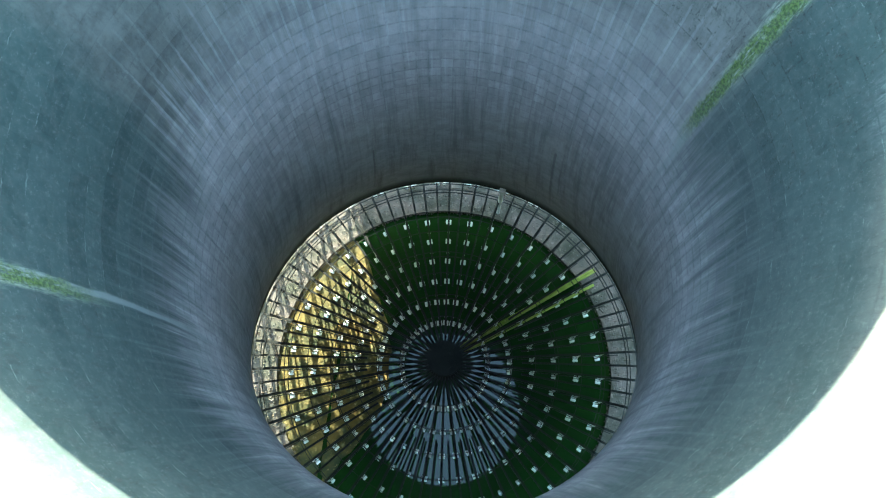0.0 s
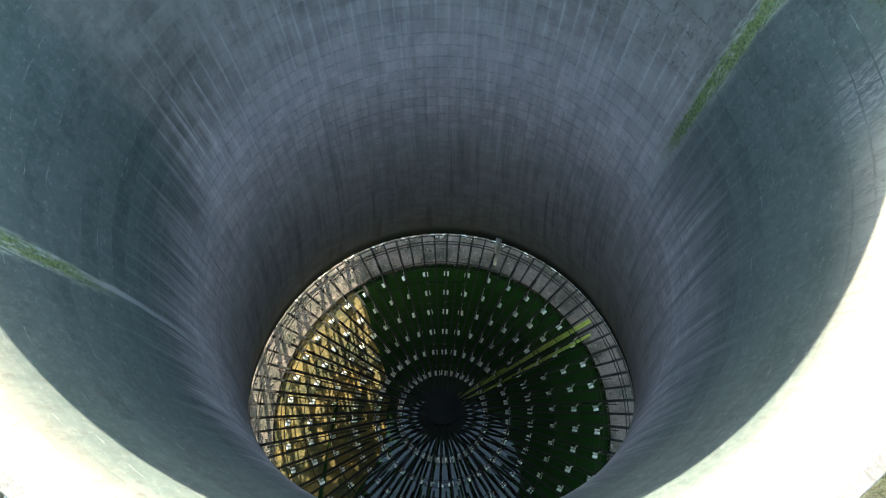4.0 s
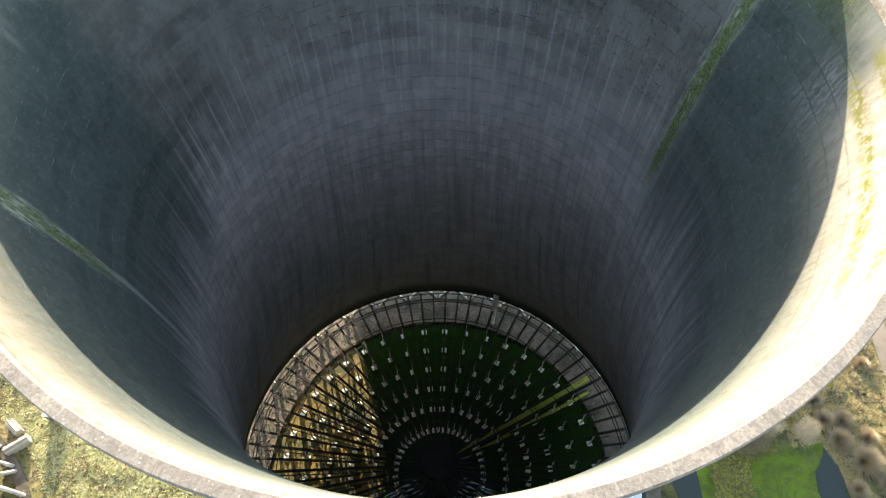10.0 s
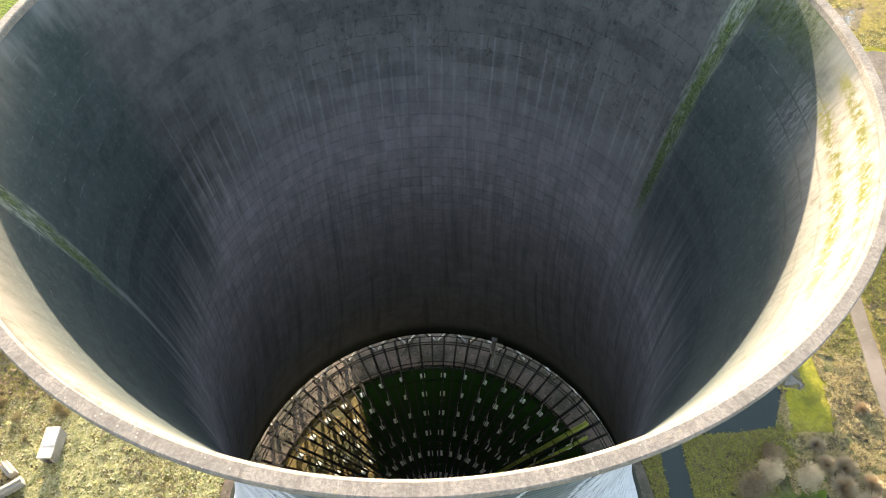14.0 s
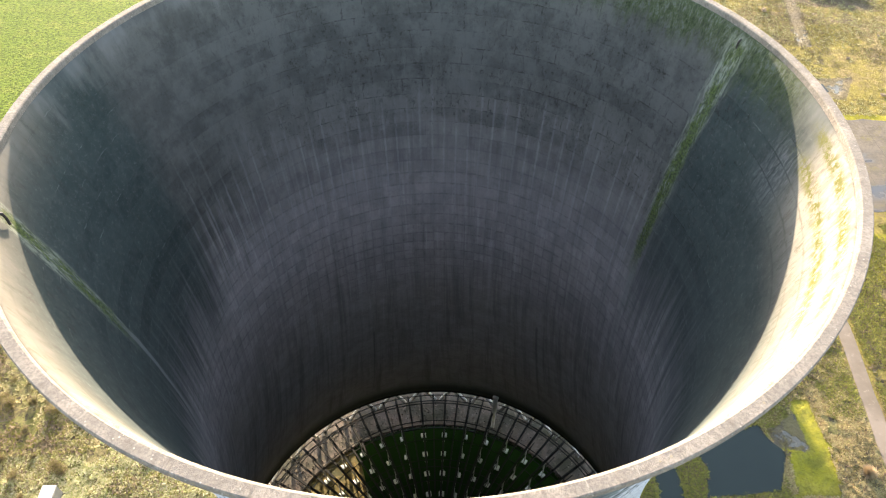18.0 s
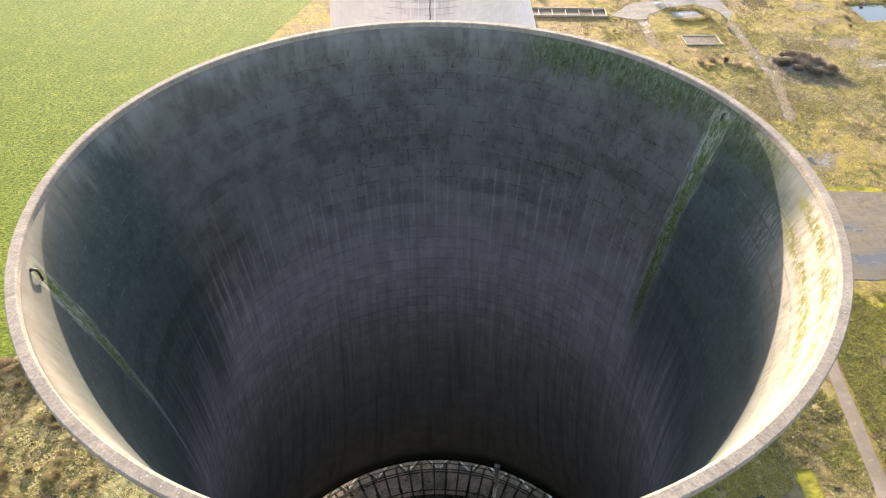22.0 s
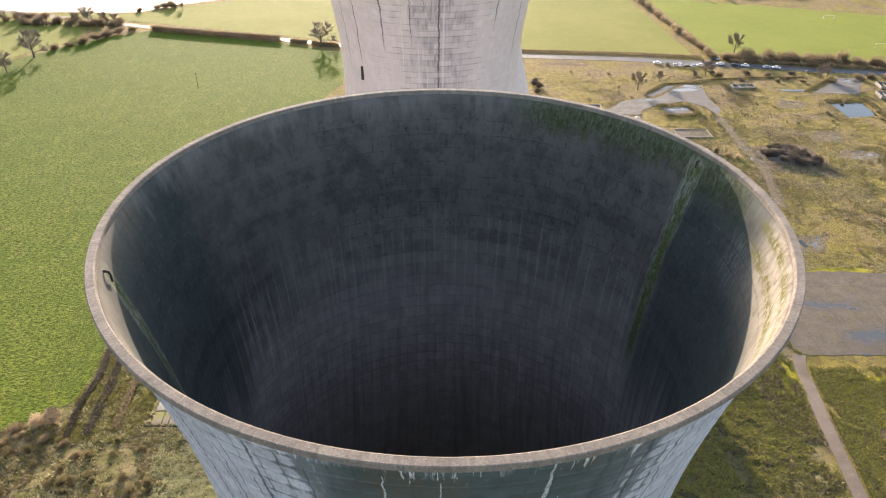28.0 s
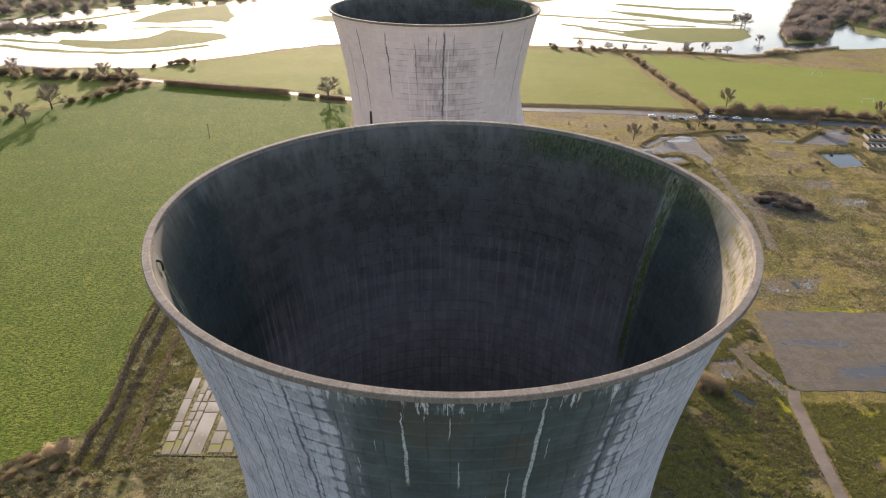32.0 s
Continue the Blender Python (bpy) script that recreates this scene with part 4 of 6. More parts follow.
WATERS = [
    [(47, 14.5), (48.5, 20), (47, 24), (60.5, 29), (61.5, 25.5), (63.8, 23), (60.5, 15.6)],
    [(39, -9), (38.8, 22), (43, 22), (43.2, -9)],
    [(62.5, -5), (62.8, 0), (65.5, 4), (67, 1), (67.5, -6)],
    [(74, 86), (75.5, 87), (79.5, 81), (78, 79.5), (75.5, 81.5)],
    [(115.4, 138.5), (115, 142.5), (116.6, 143.2), (116.8, 139)],
    [(170, 287), (170, 289.5), (182, 289.5), (182, 287)],
]
POND_EDGE = [(186.5, 271), (202.5, 272.5), (201.5, 254), (186, 252)]
MOSSES = [[(68.4, 34), (71.6, 34), (71.8, 22), (70.8, 14.5), (63, 14.8), (64.3, 25)], [(91, 60), (95, 78), (120, 78), (112, 40), (96, 40)], [(80, 70), (84, 88), (90, 96), (91, 84), (86, 70)], [(108, 124), (116, 127), (128, 126), (134, 123)]]
GREENS = [[(52, -8), (52, 1.5), (58, 3.5), (65.5, 5), (66, -8)], [(43, -8), (43, 3), (45, 3), (46, -8)]]
SOILS = [[(94.5, 50), (95, 65), (98, 62), (99, 52)], [(-50, 262), (-46, 280), (-30, 275), (-38, 240)], [(128, 196), (128, 216), (150, 218), (154, 190)]]
SCRUBS = [[(-200, 30), (-103, 57), (-94, 62), (-87, 68), (-86, 76), (-91, 102), (-94, 129), (-82, 185), (-60, 180), (-40, 60), (-40, 20), (-60, -60), (-250, -60)],
          [(34, -40), (34, 60), (60, 66), (78, 66), (80, 20), (78, -40)]]
# ground in the far tower's shadow, tinted darker
SHADED = [[(34, -12), (34, 92), (56, 96), (64, 84), (66, 66), (67, 50), (66, 36), (54, 34), (44, 30), (43, 8), (54, 8), (66, 10), (66, -12)]]
SLAB_YARD = [(-69, 96), (-66, 61.5), (-47, 61.5), (-50, 96)]

# ---- the ground: one sheet, finer near the towers ----
def grid_line(lo, hi, step, far):
    inner = list(np.arange(lo, hi + step / 2, step))
    out, d = [], step
    while not out or out[-1] < far:
        d *= 1.25
        out.append((out[-1] if out else 0) + d)
    return np.array([lo - v for v in out[::-1]] + inner + [hi + v for v in out])


gx, gy = grid_line(-120, 230, 0.9, 2500), grid_line(-30, 312, 0.9, 2500)
GX, GY = np.meshgrid(gx, gy)
flat = np.zeros(GX.shape)
FLAT_AREAS = [MEADOW_WEST, MEADOW_FAR_WEST, MEADOW_NORTH, PITCH, WATER_EDGE, PAD_BIG, POND_EDGE, SLAB_YARD, ribbon(TRACK_PATH, 4.4), ribbon(ROAD_RIGHT, 9), ribbon(ROAD_LEFT, 7)] + HARDS + WATERS + WORN
for poly in FLAT_AREAS:
    flat = np.maximum(flat, near_polygon(GX, GY, poly, 2.5))
for cx, cy in TOWERS:
    flat = np.maximum(flat, np.clip(1 - (np.hypot(GX - cx, GY - cy) - 37) / 3, 0, 1))
rough = np.zeros(GX.shape)
fine_zone = (GX > -121) & (GX < 231) & (GY > -31) & (GY < 313)
scrub = np.zeros(GX.shape)
for poly in SCRUBS:
    scrub = np.maximum(scrub, near_polygon(GX, GY, poly, 4))
for i, j in np.argwhere(fine_zone & (flat < 0.99)):
    p = Vector((GX[i, j], GY[i, j], 0))
    lumps = noise.noise(p * 0.33) * 0.22 + noise.noise(p * 0.75) * 0.2
    rough[i, j] = lumps * (0.6 + 0.7 * scrub[i, j]) + noise.noise(p * 0.08) * 0.3 * (1 - 0.5 * scrub[i, j])
GZ = np.where(fine_zone, rough, 0) * (1 - flat) - 0.04
for cx, cy in TOWERS:  # the sheet dips under the basins
    GZ = np.where(np.hypot(GX - cx, GY - cy) < 29.5, -0.6, GZ)
GZ = np.where(inside_polygon(GX, GY, POND_EDGE), -0.8, GZ)
rows_, cols_ = GX.shape
idx = np.arange(rows_ * cols_).reshape(rows_, cols_)
quads = np.stack([idx[:-1, :-1], idx[:-1, 1:], idx[1:, 1:], idx[1:, :-1]], -1).reshape(-1, 4)
ground = mesh_thing("ground", np.stack([GX, GY, GZ], -1).reshape(-1, 3).tolist(), quads.tolist(), [GROUND], smooth=True)
tagged(ground, "rough waste ground of straw grass, moss and brown scrub", "ground", kind="structure")


def ground_mask(name, polys, reach):
    m = np.zeros(GX.shape)
    for poly in polys:
        m = np.maximum(m, near_polygon(GX, GY, poly, reach))
    a = ground.data.attributes.new(name, "FLOAT", "POINT")
    a.data.foreach_set("value", m.ravel().astype(np.float32))


ground_mask("scrub", SCRUBS, 6)
ground_mask("moss", MOSSES, 3)
ground_mask("green", GREENS, 4)
ground_mask("soil", SOILS, 6)
ground_mask("ivy", SHADED, 3)
ground_mask("hard", WORN, 3)

sheet("meadow_west", wavy(MEADOW_WEST, 12, 0.8, 1), 0.02, MEADOW, "bright green mown meadow with faint drill lines", "field")
for k in range(6):  # drill lines along the meadow's edge
    line = [(x - 1.8 - 1.5 * k, y) for x, y in ((-88.5, 72), (-87.6, 78), (-91.2, 95), (-93, 104), (-95.6, 129), (-84, 185), (-72, 236))]
    sheet("drill_line", ribbon(line, 0.42), 0.026, DRILL, "dark drill line along the edge of the meadow", "furrow", 0.02)
sheet("meadow_far_west", wavy(MEADOW_FAR_WEST, 12, 1.0, 2), 0.02, PASTURE, "pale green pasture with trees at its edge", "field")
sheet("meadow_north", wavy(MEADOW_NORTH, 14, 0.8, 3), 0.02, PASTURE, "pale green pasture between road and river", "field")
sheet("playing_field", wavy(PITCH, 14, 0.6, 4), 0.02, TURF, "green playing field beside a hedge", "field")
sheet("flood_water", wavy(WATER_EDGE, 14, 3.0, 5), 0.0, RIVER, "glinting river flood water beyond the meadows", "water")
sheet("road", ribbon(ROAD_RIGHT, 8.0), 0.05, ASPHALT, "damp grey asphalt road along the site", "road")
sheet("lane", ribbon(ROAD_LEFT, 5.0), 0.05, ASPHALT, "wet shining lane beside a clipped hedge", "road")
sheet("track", wavy(ribbon(TRACK_PATH, 3.0), 4, 0.15, 6), 0.03, TRACK, "beige gravel track across the waste ground", "track")
sheet("hardstanding", wavy(PAD_BIG, 3, 0.5, 7), 0.036, HARD, "brown cracked concrete hardstanding with rain puddles", "hardstanding")
for k, poly in enumerate(HARDS):
    sheet("hardstanding", wavy(poly, 3.0, 0.55, 10 + k), 0.03, PALE_HARD, "old grey concrete apron with moss and puddles", "hardstanding")
for k, poly in enumerate(WATERS):
    sheet("pool", wavy(poly, 1.5, 0.25, 20 + k), 0.01, POND, "still dark rainwater pool on the waste ground", "water")
sheet("pond", POND_EDGE, -0.35, POND, "square blue-grey pond with a straight edge", "water")
ISLANDS = [
    [(-338, 544), (-291, 538), (-268, 557), (-262, 593), (-221, 581), (-203, 571), (-196, 555), (-211, 534), (-233, 515), (-266, 504), (-307, 511), (-330, 524)],
    [(-315, 631), (-314, 671), (-306, 710), (-257, 754), (-223, 669), (-221, 635), (-248, 647), (-276, 629)],
    [(-450, 606), (-380, 615), (-337, 623), (-321, 593), (-359, 575), (-450, 556)],
    [(-150, 650), (-110, 640), (-60, 648), (-20, 670), (-80, 690), (-140, 680)],
    [(167, 607), (198, 623), (253, 626), (284, 621), (274, 581), (251, 559), (199, 552), (173, 566), (152, 586)],
    [(171, 734), (215, 709), (263, 672), (296, 667), (280, 652), (234, 670), (194, 697)],
    [(60, 770), (120, 800), (180, 860), (100, 900), (0, 840)],
]
STRIPS = [  # narrow banks that run with the river
    ([(-376, 518), (-339, 501), (-303, 494), (-263, 491), (-245, 496), (-222, 510), (-204, 525)], 7.6),
    ([(-420, 548), (-391, 541), (-358, 533), (-325, 526), (-300, 530), (-273, 542)], 6.8),
    ([(-392, 622), (-366, 648), (-334, 700)], 10.2), ([(-300, 600), (-270, 607), (-225, 606)], 6.0),
    ([(127, 620), (158, 588), (202, 562)], 6.8), ([(171, 650), (186, 634), (202, 617)], 6.8), ([(150, 660), (190, 640), (240, 634)], 5.1),
    ([(195, 780), (256, 747), (318, 742)], 13.6), ([(110, 640), (150, 610), (180, 596)], 5.1), ([(210, 690), (250, 660), (290, 640)], 5.1),
    ([(90, 700), (140, 680), (200, 668)], 6.8), ([(110, 570), (140, 562), (180, 548)], 4.2),
]
for k, poly in enumerate(ISLANDS + [ribbon(p, w) for p, w in STRIPS]):
    sheet("flooded_meadow", wavy(poly, 8, 1.6, 40 + k), 0.06 + 0.005 * k, FLOODMEADOW, "strip of dull green meadow standing out of flood water", "field")
FAR_BANK = [(-800, 560), (-444, 640), (-422, 660), (-406, 697), (-373, 730), (-321, 760), (-232, 795), (-232, 960), (-800, 1050)]
RIVER_WOOD = [(294, 551), (328, 559), (352, 590), (374, 630), (420, 690), (470, 800), (420, 800), (340, 665), (306, 590)]
RIGHT_BANK = [(380, 600), (400, 574), (480, 600), (700, 800), (620, 1000), (450, 800), (404, 660)]
for k, poly in enumerate((FAR_BANK, RIVER_WOOD, RIGHT_BANK)):
    sheet("river_bank", wavy(poly, 10, 2.0, 60 + k), 0.2 + 0.005 * k, FLOODMEADOW, "wooded river bank of brown grass", "bank")


# ---- cooling towers ----
HEIGHT, THROAT, THROAT_Z, TOP_R, BASE_R, BASE_Z = 91.4, 20.5, 64.0, 24.5, 32.75, 7.7


def outer_radius(z):
    if z > THROAT_Z:
        c = (HEIGHT - THROAT_Z) / math.sqrt((TOP_R / THROAT) ** 2 - 1)
    else:
        c = (THROAT_Z - 4) / math.sqrt((BASE_R / THROAT) ** 2 - 1)
    return THROAT * math.sqrt(1 + ((z - THROAT_Z) / c) ** 2)


def thickness(z):
    return 0.36 + 0.30 * max(0, (40 - z) / 40) ** 2


def shell_outline(groove):
    out = [(outer_radius(8.5), 8.5)]
    lifts = [1.25 * k for k in range(7, 73)]
    for z in lifts:
        r = outer_radius(z)
        out += [(r, z - 0.09), (r - groove, z), (r, z + 0.09)] if groove else [(r, z)]
    out.append((outer_radius(91.0), 91.0))
    inner = [(outer_radius(z) - thickness(z), z) for z in (91.0, *lifts[::-1], 8.5)]
    return out, inner


def leg_mesh(side):
    bm = bmesh.new()
    a0, a1 = 0.0, radians(4.6 * side)
    low, high = Vector((33.8, 0.55 * side, 0.2)), Vector((31.45 * math.cos(a1), 31.45 * math.sin(a1), 7.95))
    tube(bm, low, high, 0.36, 0.32, 8)
    return bm


def cooling_tower(label, place, outside, segs, groove):
    t = tagged(new("cooling_tower"), label, "cooling tower", "cooling towers")
    t.location = (*place, 0)
    out, inner = shell_outline(groove)
    n_out = len(out)
    v, f, m = revolve(out + inner, segs, True, lambda j: 0 if j < n_out - 1 else 1)
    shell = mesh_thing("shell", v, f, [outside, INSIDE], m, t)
    shell.data.polygons.foreach_set("use_smooth", [not groove or k == 1 for k in m])
    v, f, m = revolve([(24.16, 90.95), (24.72, 90.95), (24.82, 91.02), (24.82, 91.34), (24.77, 91.4), (24.28, 91.4), (24.2, 91.34)], segs)
    mesh_thing("coping", v, f, [COPING], None, t, "weathered speckled concrete rim")
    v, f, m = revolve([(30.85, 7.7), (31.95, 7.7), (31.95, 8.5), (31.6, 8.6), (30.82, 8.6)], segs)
    mesh_thing("ring_beam", v, f, [DARK_LIP], None, t, "dark lintel ring")
    legs = []
    for k in range(36):
        for s in (-1, 1):
            m = pose(0, 0, 0, 0, 0, 10 * k)
            if len(legs) < 2:
                o = part("leg", leg_mesh(s), LEG, t)
                legs.append(o)
                o.matrix_basis = m
            else:
                again(legs[0 if s < 0 else 1], m, t)
    v, f, m = revolve([(33.0, -0.5), (34.8, -0.5), (34.8, 0.28), (33.0, 0.28)], segs // 2)
    mesh_thing("foundation_ring", v, f, [SHINGLE], None, t)
    return t


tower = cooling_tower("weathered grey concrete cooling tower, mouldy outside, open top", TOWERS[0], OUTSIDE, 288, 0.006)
tower_north = cooling_tower("pinkish concrete cooling tower with dark vertical runs", TOWERS[1], OUTSIDE_FAR, 200, 0.006)
cooling_tower("pale concrete cooling tower behind the pinkish one", TOWERS[3], OUTSIDE_FAR, 120, 0.0)
cooling_tower("pale concrete cooling tower on slanting legs", TOWERS[2], OUTSIDE_FAR, 160, 0.0)


def spout(parent, angle, radius, z, size):
    """A bent overflow pipe hanging inside the rim."""
    bm = bmesh.new()
    pts = [Vector((0.5, 0, 0.25)), Vector((-0.35, 0, 0.3)), Vector((-0.75, 0, 0.1)), Vector((-0.9, 0, -0.4)), Vector((-0.9, 0, -1.3))]
    for a, b in zip(pts, pts[1:]):
        tube(bm, a, b, 0.2, 0.2, 10)
    for p in pts[1:4]:
        bmesh.ops.create_uvsphere(bm, u_segments=10, v_segments=6, radius=0.2, matrix=Matrix.Translation(p))
    o = part("overflow_pipe", bm, IRON, parent, "dark rusty bent pipe")
    o.matrix_basis = pose(radius * math.cos(radians(angle)), radius * math.sin(radians(angle)), z, 0, 0, angle) @ Matrix.Diagonal((size * 0.7, size * 0.8, size, 1))
    return o


spout(tower, 22.4, 23.95, 90.4, 0.4)
spout(tower, -158.7, 23.9, 90.4, 0.55)
bm = bmesh.new()
box(bm, -0.15, -0.3, -1.5, 0.2, 0.3, 1.5, 0.04)
hatch = part("hatch", bm, IRON, tower_north, "dark slot-like opening in the shell")
hatch.matrix_basis = pose(20.75 * math.cos(radians(-134)), 20.75 * math.sin(radians(-134)), 69, 0, 0, -134)

# ---- inside the base: basin, beams, pads ----
def disc(name, r0, r1, z0, z1, material, label, category, segs=160):
    v, f, m = revolve([(r1, z0), (r1, z1), (r0, z1), (r0, z0)], segs)
    return tagged(mesh_thing(name, v, f, [material]), label, category, kind="structure")


bm = bmesh.new()
bmesh.ops.create_circle(bm, cap_ends=True, segments=128, radius=28.35)
tagged(part("basin_water", bm, BASIN_WATER), "black-green still water in the tower basin", "water", kind="structure")
disc("basin_wall", 28.3, 28.7, -0.5, 0.45, SHINGLE, "low concrete wall round the basin", "wall")
disc("shingle", 28.7, 36.5, -0.4, 0.16, SHINGLE, "pale shingle and rubble under the tower edge", "ground")
rubble_rnd = random.Random(77)
verts, faces = [], []
for k in range(7000):
    a, r = rubble_rnd.uniform(0, 6.283), 28.0 + 7.8 * rubble_rnd.random() ** 1.5
    s = rubble_rnd.uniform(0.05, 0.2)
    c = Vector((r * math.cos(a), r * math.sin(a), 0.16))
    n0 = len(verts)
    for d in ((1, 0, 0), (0, 1, 0), (-1, 0, 0), (0, -1, 0), (0, 0, 1)):
        verts.append(c + Vector(d) * s * rubble_rnd.uniform(0.6, 1.3))
    faces += [(n0, n0 + 1, n0 + 4), (n0 + 1, n0 + 2, n0 + 4), (n0 + 2, n0 + 3, n0 + 4), (n0 + 3, n0, n0 + 4)]
tagged(mesh_thing("rubble", verts, faces, [SHINGLE]), "scattered pale stones round the basin", "rubble", kind="stuff")
# outline of the sunlit part of the basin, laid as an ochre sheet
SUN_EDGE = [(-15.4, 23), (-13.8, 20.4), (-12.1, 15.1), (-10.0, 9), (-8.9, 3), (-9.4, -2.7), (-11.5, -8.3), (-15.5, -13.6), (-20.4, -19)]
bank = wavy(SUN_EDGE, 1.5, 0.35, 70) + [(28.3 * math.cos(radians(a)), 28.3 * math.sin(radians(a))) for a in range(-138, -235, -4)]
sheet("silt_bank", bank, 0.07, SUNLIT_OCHRE, "ochre sheet for the sunlit part of the basin", "silt", 0.4)

frame_thing = tagged(new("packing_frame"), "dark concrete grid of beams on slender posts over water", "frame")
frame_thing.location = (0.1, 0.3, 0)
BAYS, TURN = 42, 1.75  # bays of the grid, and the degrees at which the first one stands
bm = bmesh.new()
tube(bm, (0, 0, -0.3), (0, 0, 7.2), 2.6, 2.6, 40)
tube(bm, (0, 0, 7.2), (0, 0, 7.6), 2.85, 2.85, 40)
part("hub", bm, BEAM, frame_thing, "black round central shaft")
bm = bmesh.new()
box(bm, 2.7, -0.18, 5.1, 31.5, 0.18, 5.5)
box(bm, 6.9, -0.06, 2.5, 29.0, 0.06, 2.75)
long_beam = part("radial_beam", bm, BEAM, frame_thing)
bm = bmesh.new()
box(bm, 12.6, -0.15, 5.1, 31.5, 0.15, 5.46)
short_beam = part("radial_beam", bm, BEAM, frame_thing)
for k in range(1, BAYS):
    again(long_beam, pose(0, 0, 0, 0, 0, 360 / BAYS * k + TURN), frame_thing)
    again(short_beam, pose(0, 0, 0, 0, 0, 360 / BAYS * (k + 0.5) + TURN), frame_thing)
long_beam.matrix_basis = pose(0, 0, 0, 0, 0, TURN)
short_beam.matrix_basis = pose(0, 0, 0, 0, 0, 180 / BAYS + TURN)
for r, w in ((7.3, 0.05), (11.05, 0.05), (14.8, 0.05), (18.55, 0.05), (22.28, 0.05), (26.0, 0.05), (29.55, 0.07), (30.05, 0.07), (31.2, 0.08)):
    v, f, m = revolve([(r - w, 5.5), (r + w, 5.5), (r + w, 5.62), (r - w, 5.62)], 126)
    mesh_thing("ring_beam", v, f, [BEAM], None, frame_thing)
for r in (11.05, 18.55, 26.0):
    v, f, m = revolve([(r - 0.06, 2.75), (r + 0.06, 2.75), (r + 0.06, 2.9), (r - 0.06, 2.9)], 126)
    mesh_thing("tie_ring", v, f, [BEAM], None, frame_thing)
posts = pads = None
for r in (7.3, 11.05, 14.8, 18.55, 22.28, 26.0):
    for k in range(BAYS):
        turn = 360 / BAYS * k + TURN
        a = radians(turn)
        h = (math.sin(k * 12.9 + r * 7.7) * 43758.5) % 1.0
        m = pose(r * math.cos(a), r * math.sin(a), 0, 0, 0, turn + (h - 0.5) * 16)
        if posts is None:
            bm = bmesh.new()
            box(bm, -0.11, -0.11, 0.3, 0.11, 0.11, 5.1, 0.02)
            box(bm, -0.2, -0.2, 4.85, 0.2, 0.2, 5.1, 0.04)
            posts = part("post", bm, LEG, frame_thing, "pale slender post")
            posts.matrix_basis = m
            bm = bmesh.new()
            box(bm, -0.42, -0.46, -0.3, 0.42, -0.05, 0.36, 0.05)
            box(bm, -0.4, 0.08, -0.3, 0.42, 0.48, 0.32, 0.05)
            pads = part("pad", bm, PAD, frame_thing, "white concrete footing")
            pads.matrix_basis = m
        else:
            again(posts, m, frame_thing)
            again(pads, m, frame_thing)


def trough(x0, y0, x1, y1, wide, z):
    bm = bmesh.new()
    n = math.hypot(x1 - x0, y1 - y0)
    box(bm, 0, -wide / 2, z - 0.6, n, wide / 2, z)
    box(bm, 0, -wide / 2, z, n, -wide / 2 + 0.18, z + 0.3, 0.03)
    box(bm, 0, wide / 2 - 0.18, z, n, wide / 2, z + 0.3, 0.03)
    o = part("trough", bm, MOSSY)
    o.matrix_basis = pose(x0, y0, 0, 0, 0, math.degrees(math.atan2(y1 - y0, x1 - x0)))
    return tagged(o, "yellow-green mossy concrete trough across the basin", "trough")


trough(2.8, 3.2, 26.9, 16.6, 0.7, 0.75)
trough(3.5, 2.4, 26.5, 13.9, 0.4, 0.7)
bm = bmesh.new()
tube(bm, (0, 0, 5.5), (0, 0, 10.3), 0.42, 0.42, 16)
tube(bm, (0, 0, 10.3), (0, 0, 10.6), 0.54, 0.48, 16)
tube(bm, (0, 0, 0), (0, 0, 5.5), 0.3, 0.3, 12)
standpipe = tagged(part("standpipe", bm, WHITE), "white capped standpipe at the edge of the beams", "pipe")
standpipe.location = (10.3, 28.0, 0.16)


# ---- plants ----
def grow(bm, rnd, base, way, length, radius, depth, sides, spread):
    """A limb that forks; the last forks are twigs."""
    end = base + way * length
    radius = max(radius, 0.055)
    mid = base + way * length * 0.5 + Vector((rnd.uniform(-1, 1), rnd.uniform(-1, 1), rnd.uniform(-0.3, 0.6))) * length * 0.06
    tube(bm, base, mid, radius, radius * 0.82, sides, False)
    tube(bm, mid, end, radius * 0.82, radius * 0.6, sides, False)
    if depth == 0:
        return
    for k in range(rnd.choice((3, 3, 4)) if depth > 1 else 5):
        turn = Vector((rnd.uniform(-1, 1), rnd.uniform(-1, 1), rnd.uniform(-0.35, 0.75)))
        w = (way + turn * spread).normalized()
        start = base + (end - base) * rnd.uniform(0.25, 1.0)
        grow(bm, rnd, start, w, length * rnd.uniform(0.55, 0.82), radius * 0.52, depth - 1, 3, spread)


def bare_tree(seed, height, spread=0.75, pale=False):
    rnd = random.Random(seed)
    t = tagged(new("tree"), "pale slender bare winter tree" if pale else "dark bare winter tree with a fine twiggy crown", "tree")
    bm = bmesh.new()
    top = Vector((rnd.uniform(-0.3, 0.3), rnd.uniform(-0.3, 0.3), height * 0.5))
    tube(bm, (0, 0, -0.3), (0, 0, height * 0.05), height * 0.032, height * 0.022, 9)
    tube(bm, (0, 0, height * 0.05), top * 0.55, height * 0.022, height * 0.016, 9)
    tube(bm, top * 0.55, top, height * 0.016, height * 0.009, 9)
    part("trunk", bm, BARK, t)
    bm = bmesh.new()
    for k in range(10):
        a, u = k * 2.4 + rnd.uniform(-0.4, 0.4), 0.24 + 0.076 * k
        way = Vector((math.cos(a) * spread, math.sin(a) * spread, rnd.uniform(0.35, 0.8) + 0.09 * k)).normalized()
        grow(bm, rnd, top * u, way, height * rnd.uniform(0.2, 0.27), height * 0.009, 4, 4, spread * 0.9)
    part("crown", bm, TREE_TWIG, t)
    return t


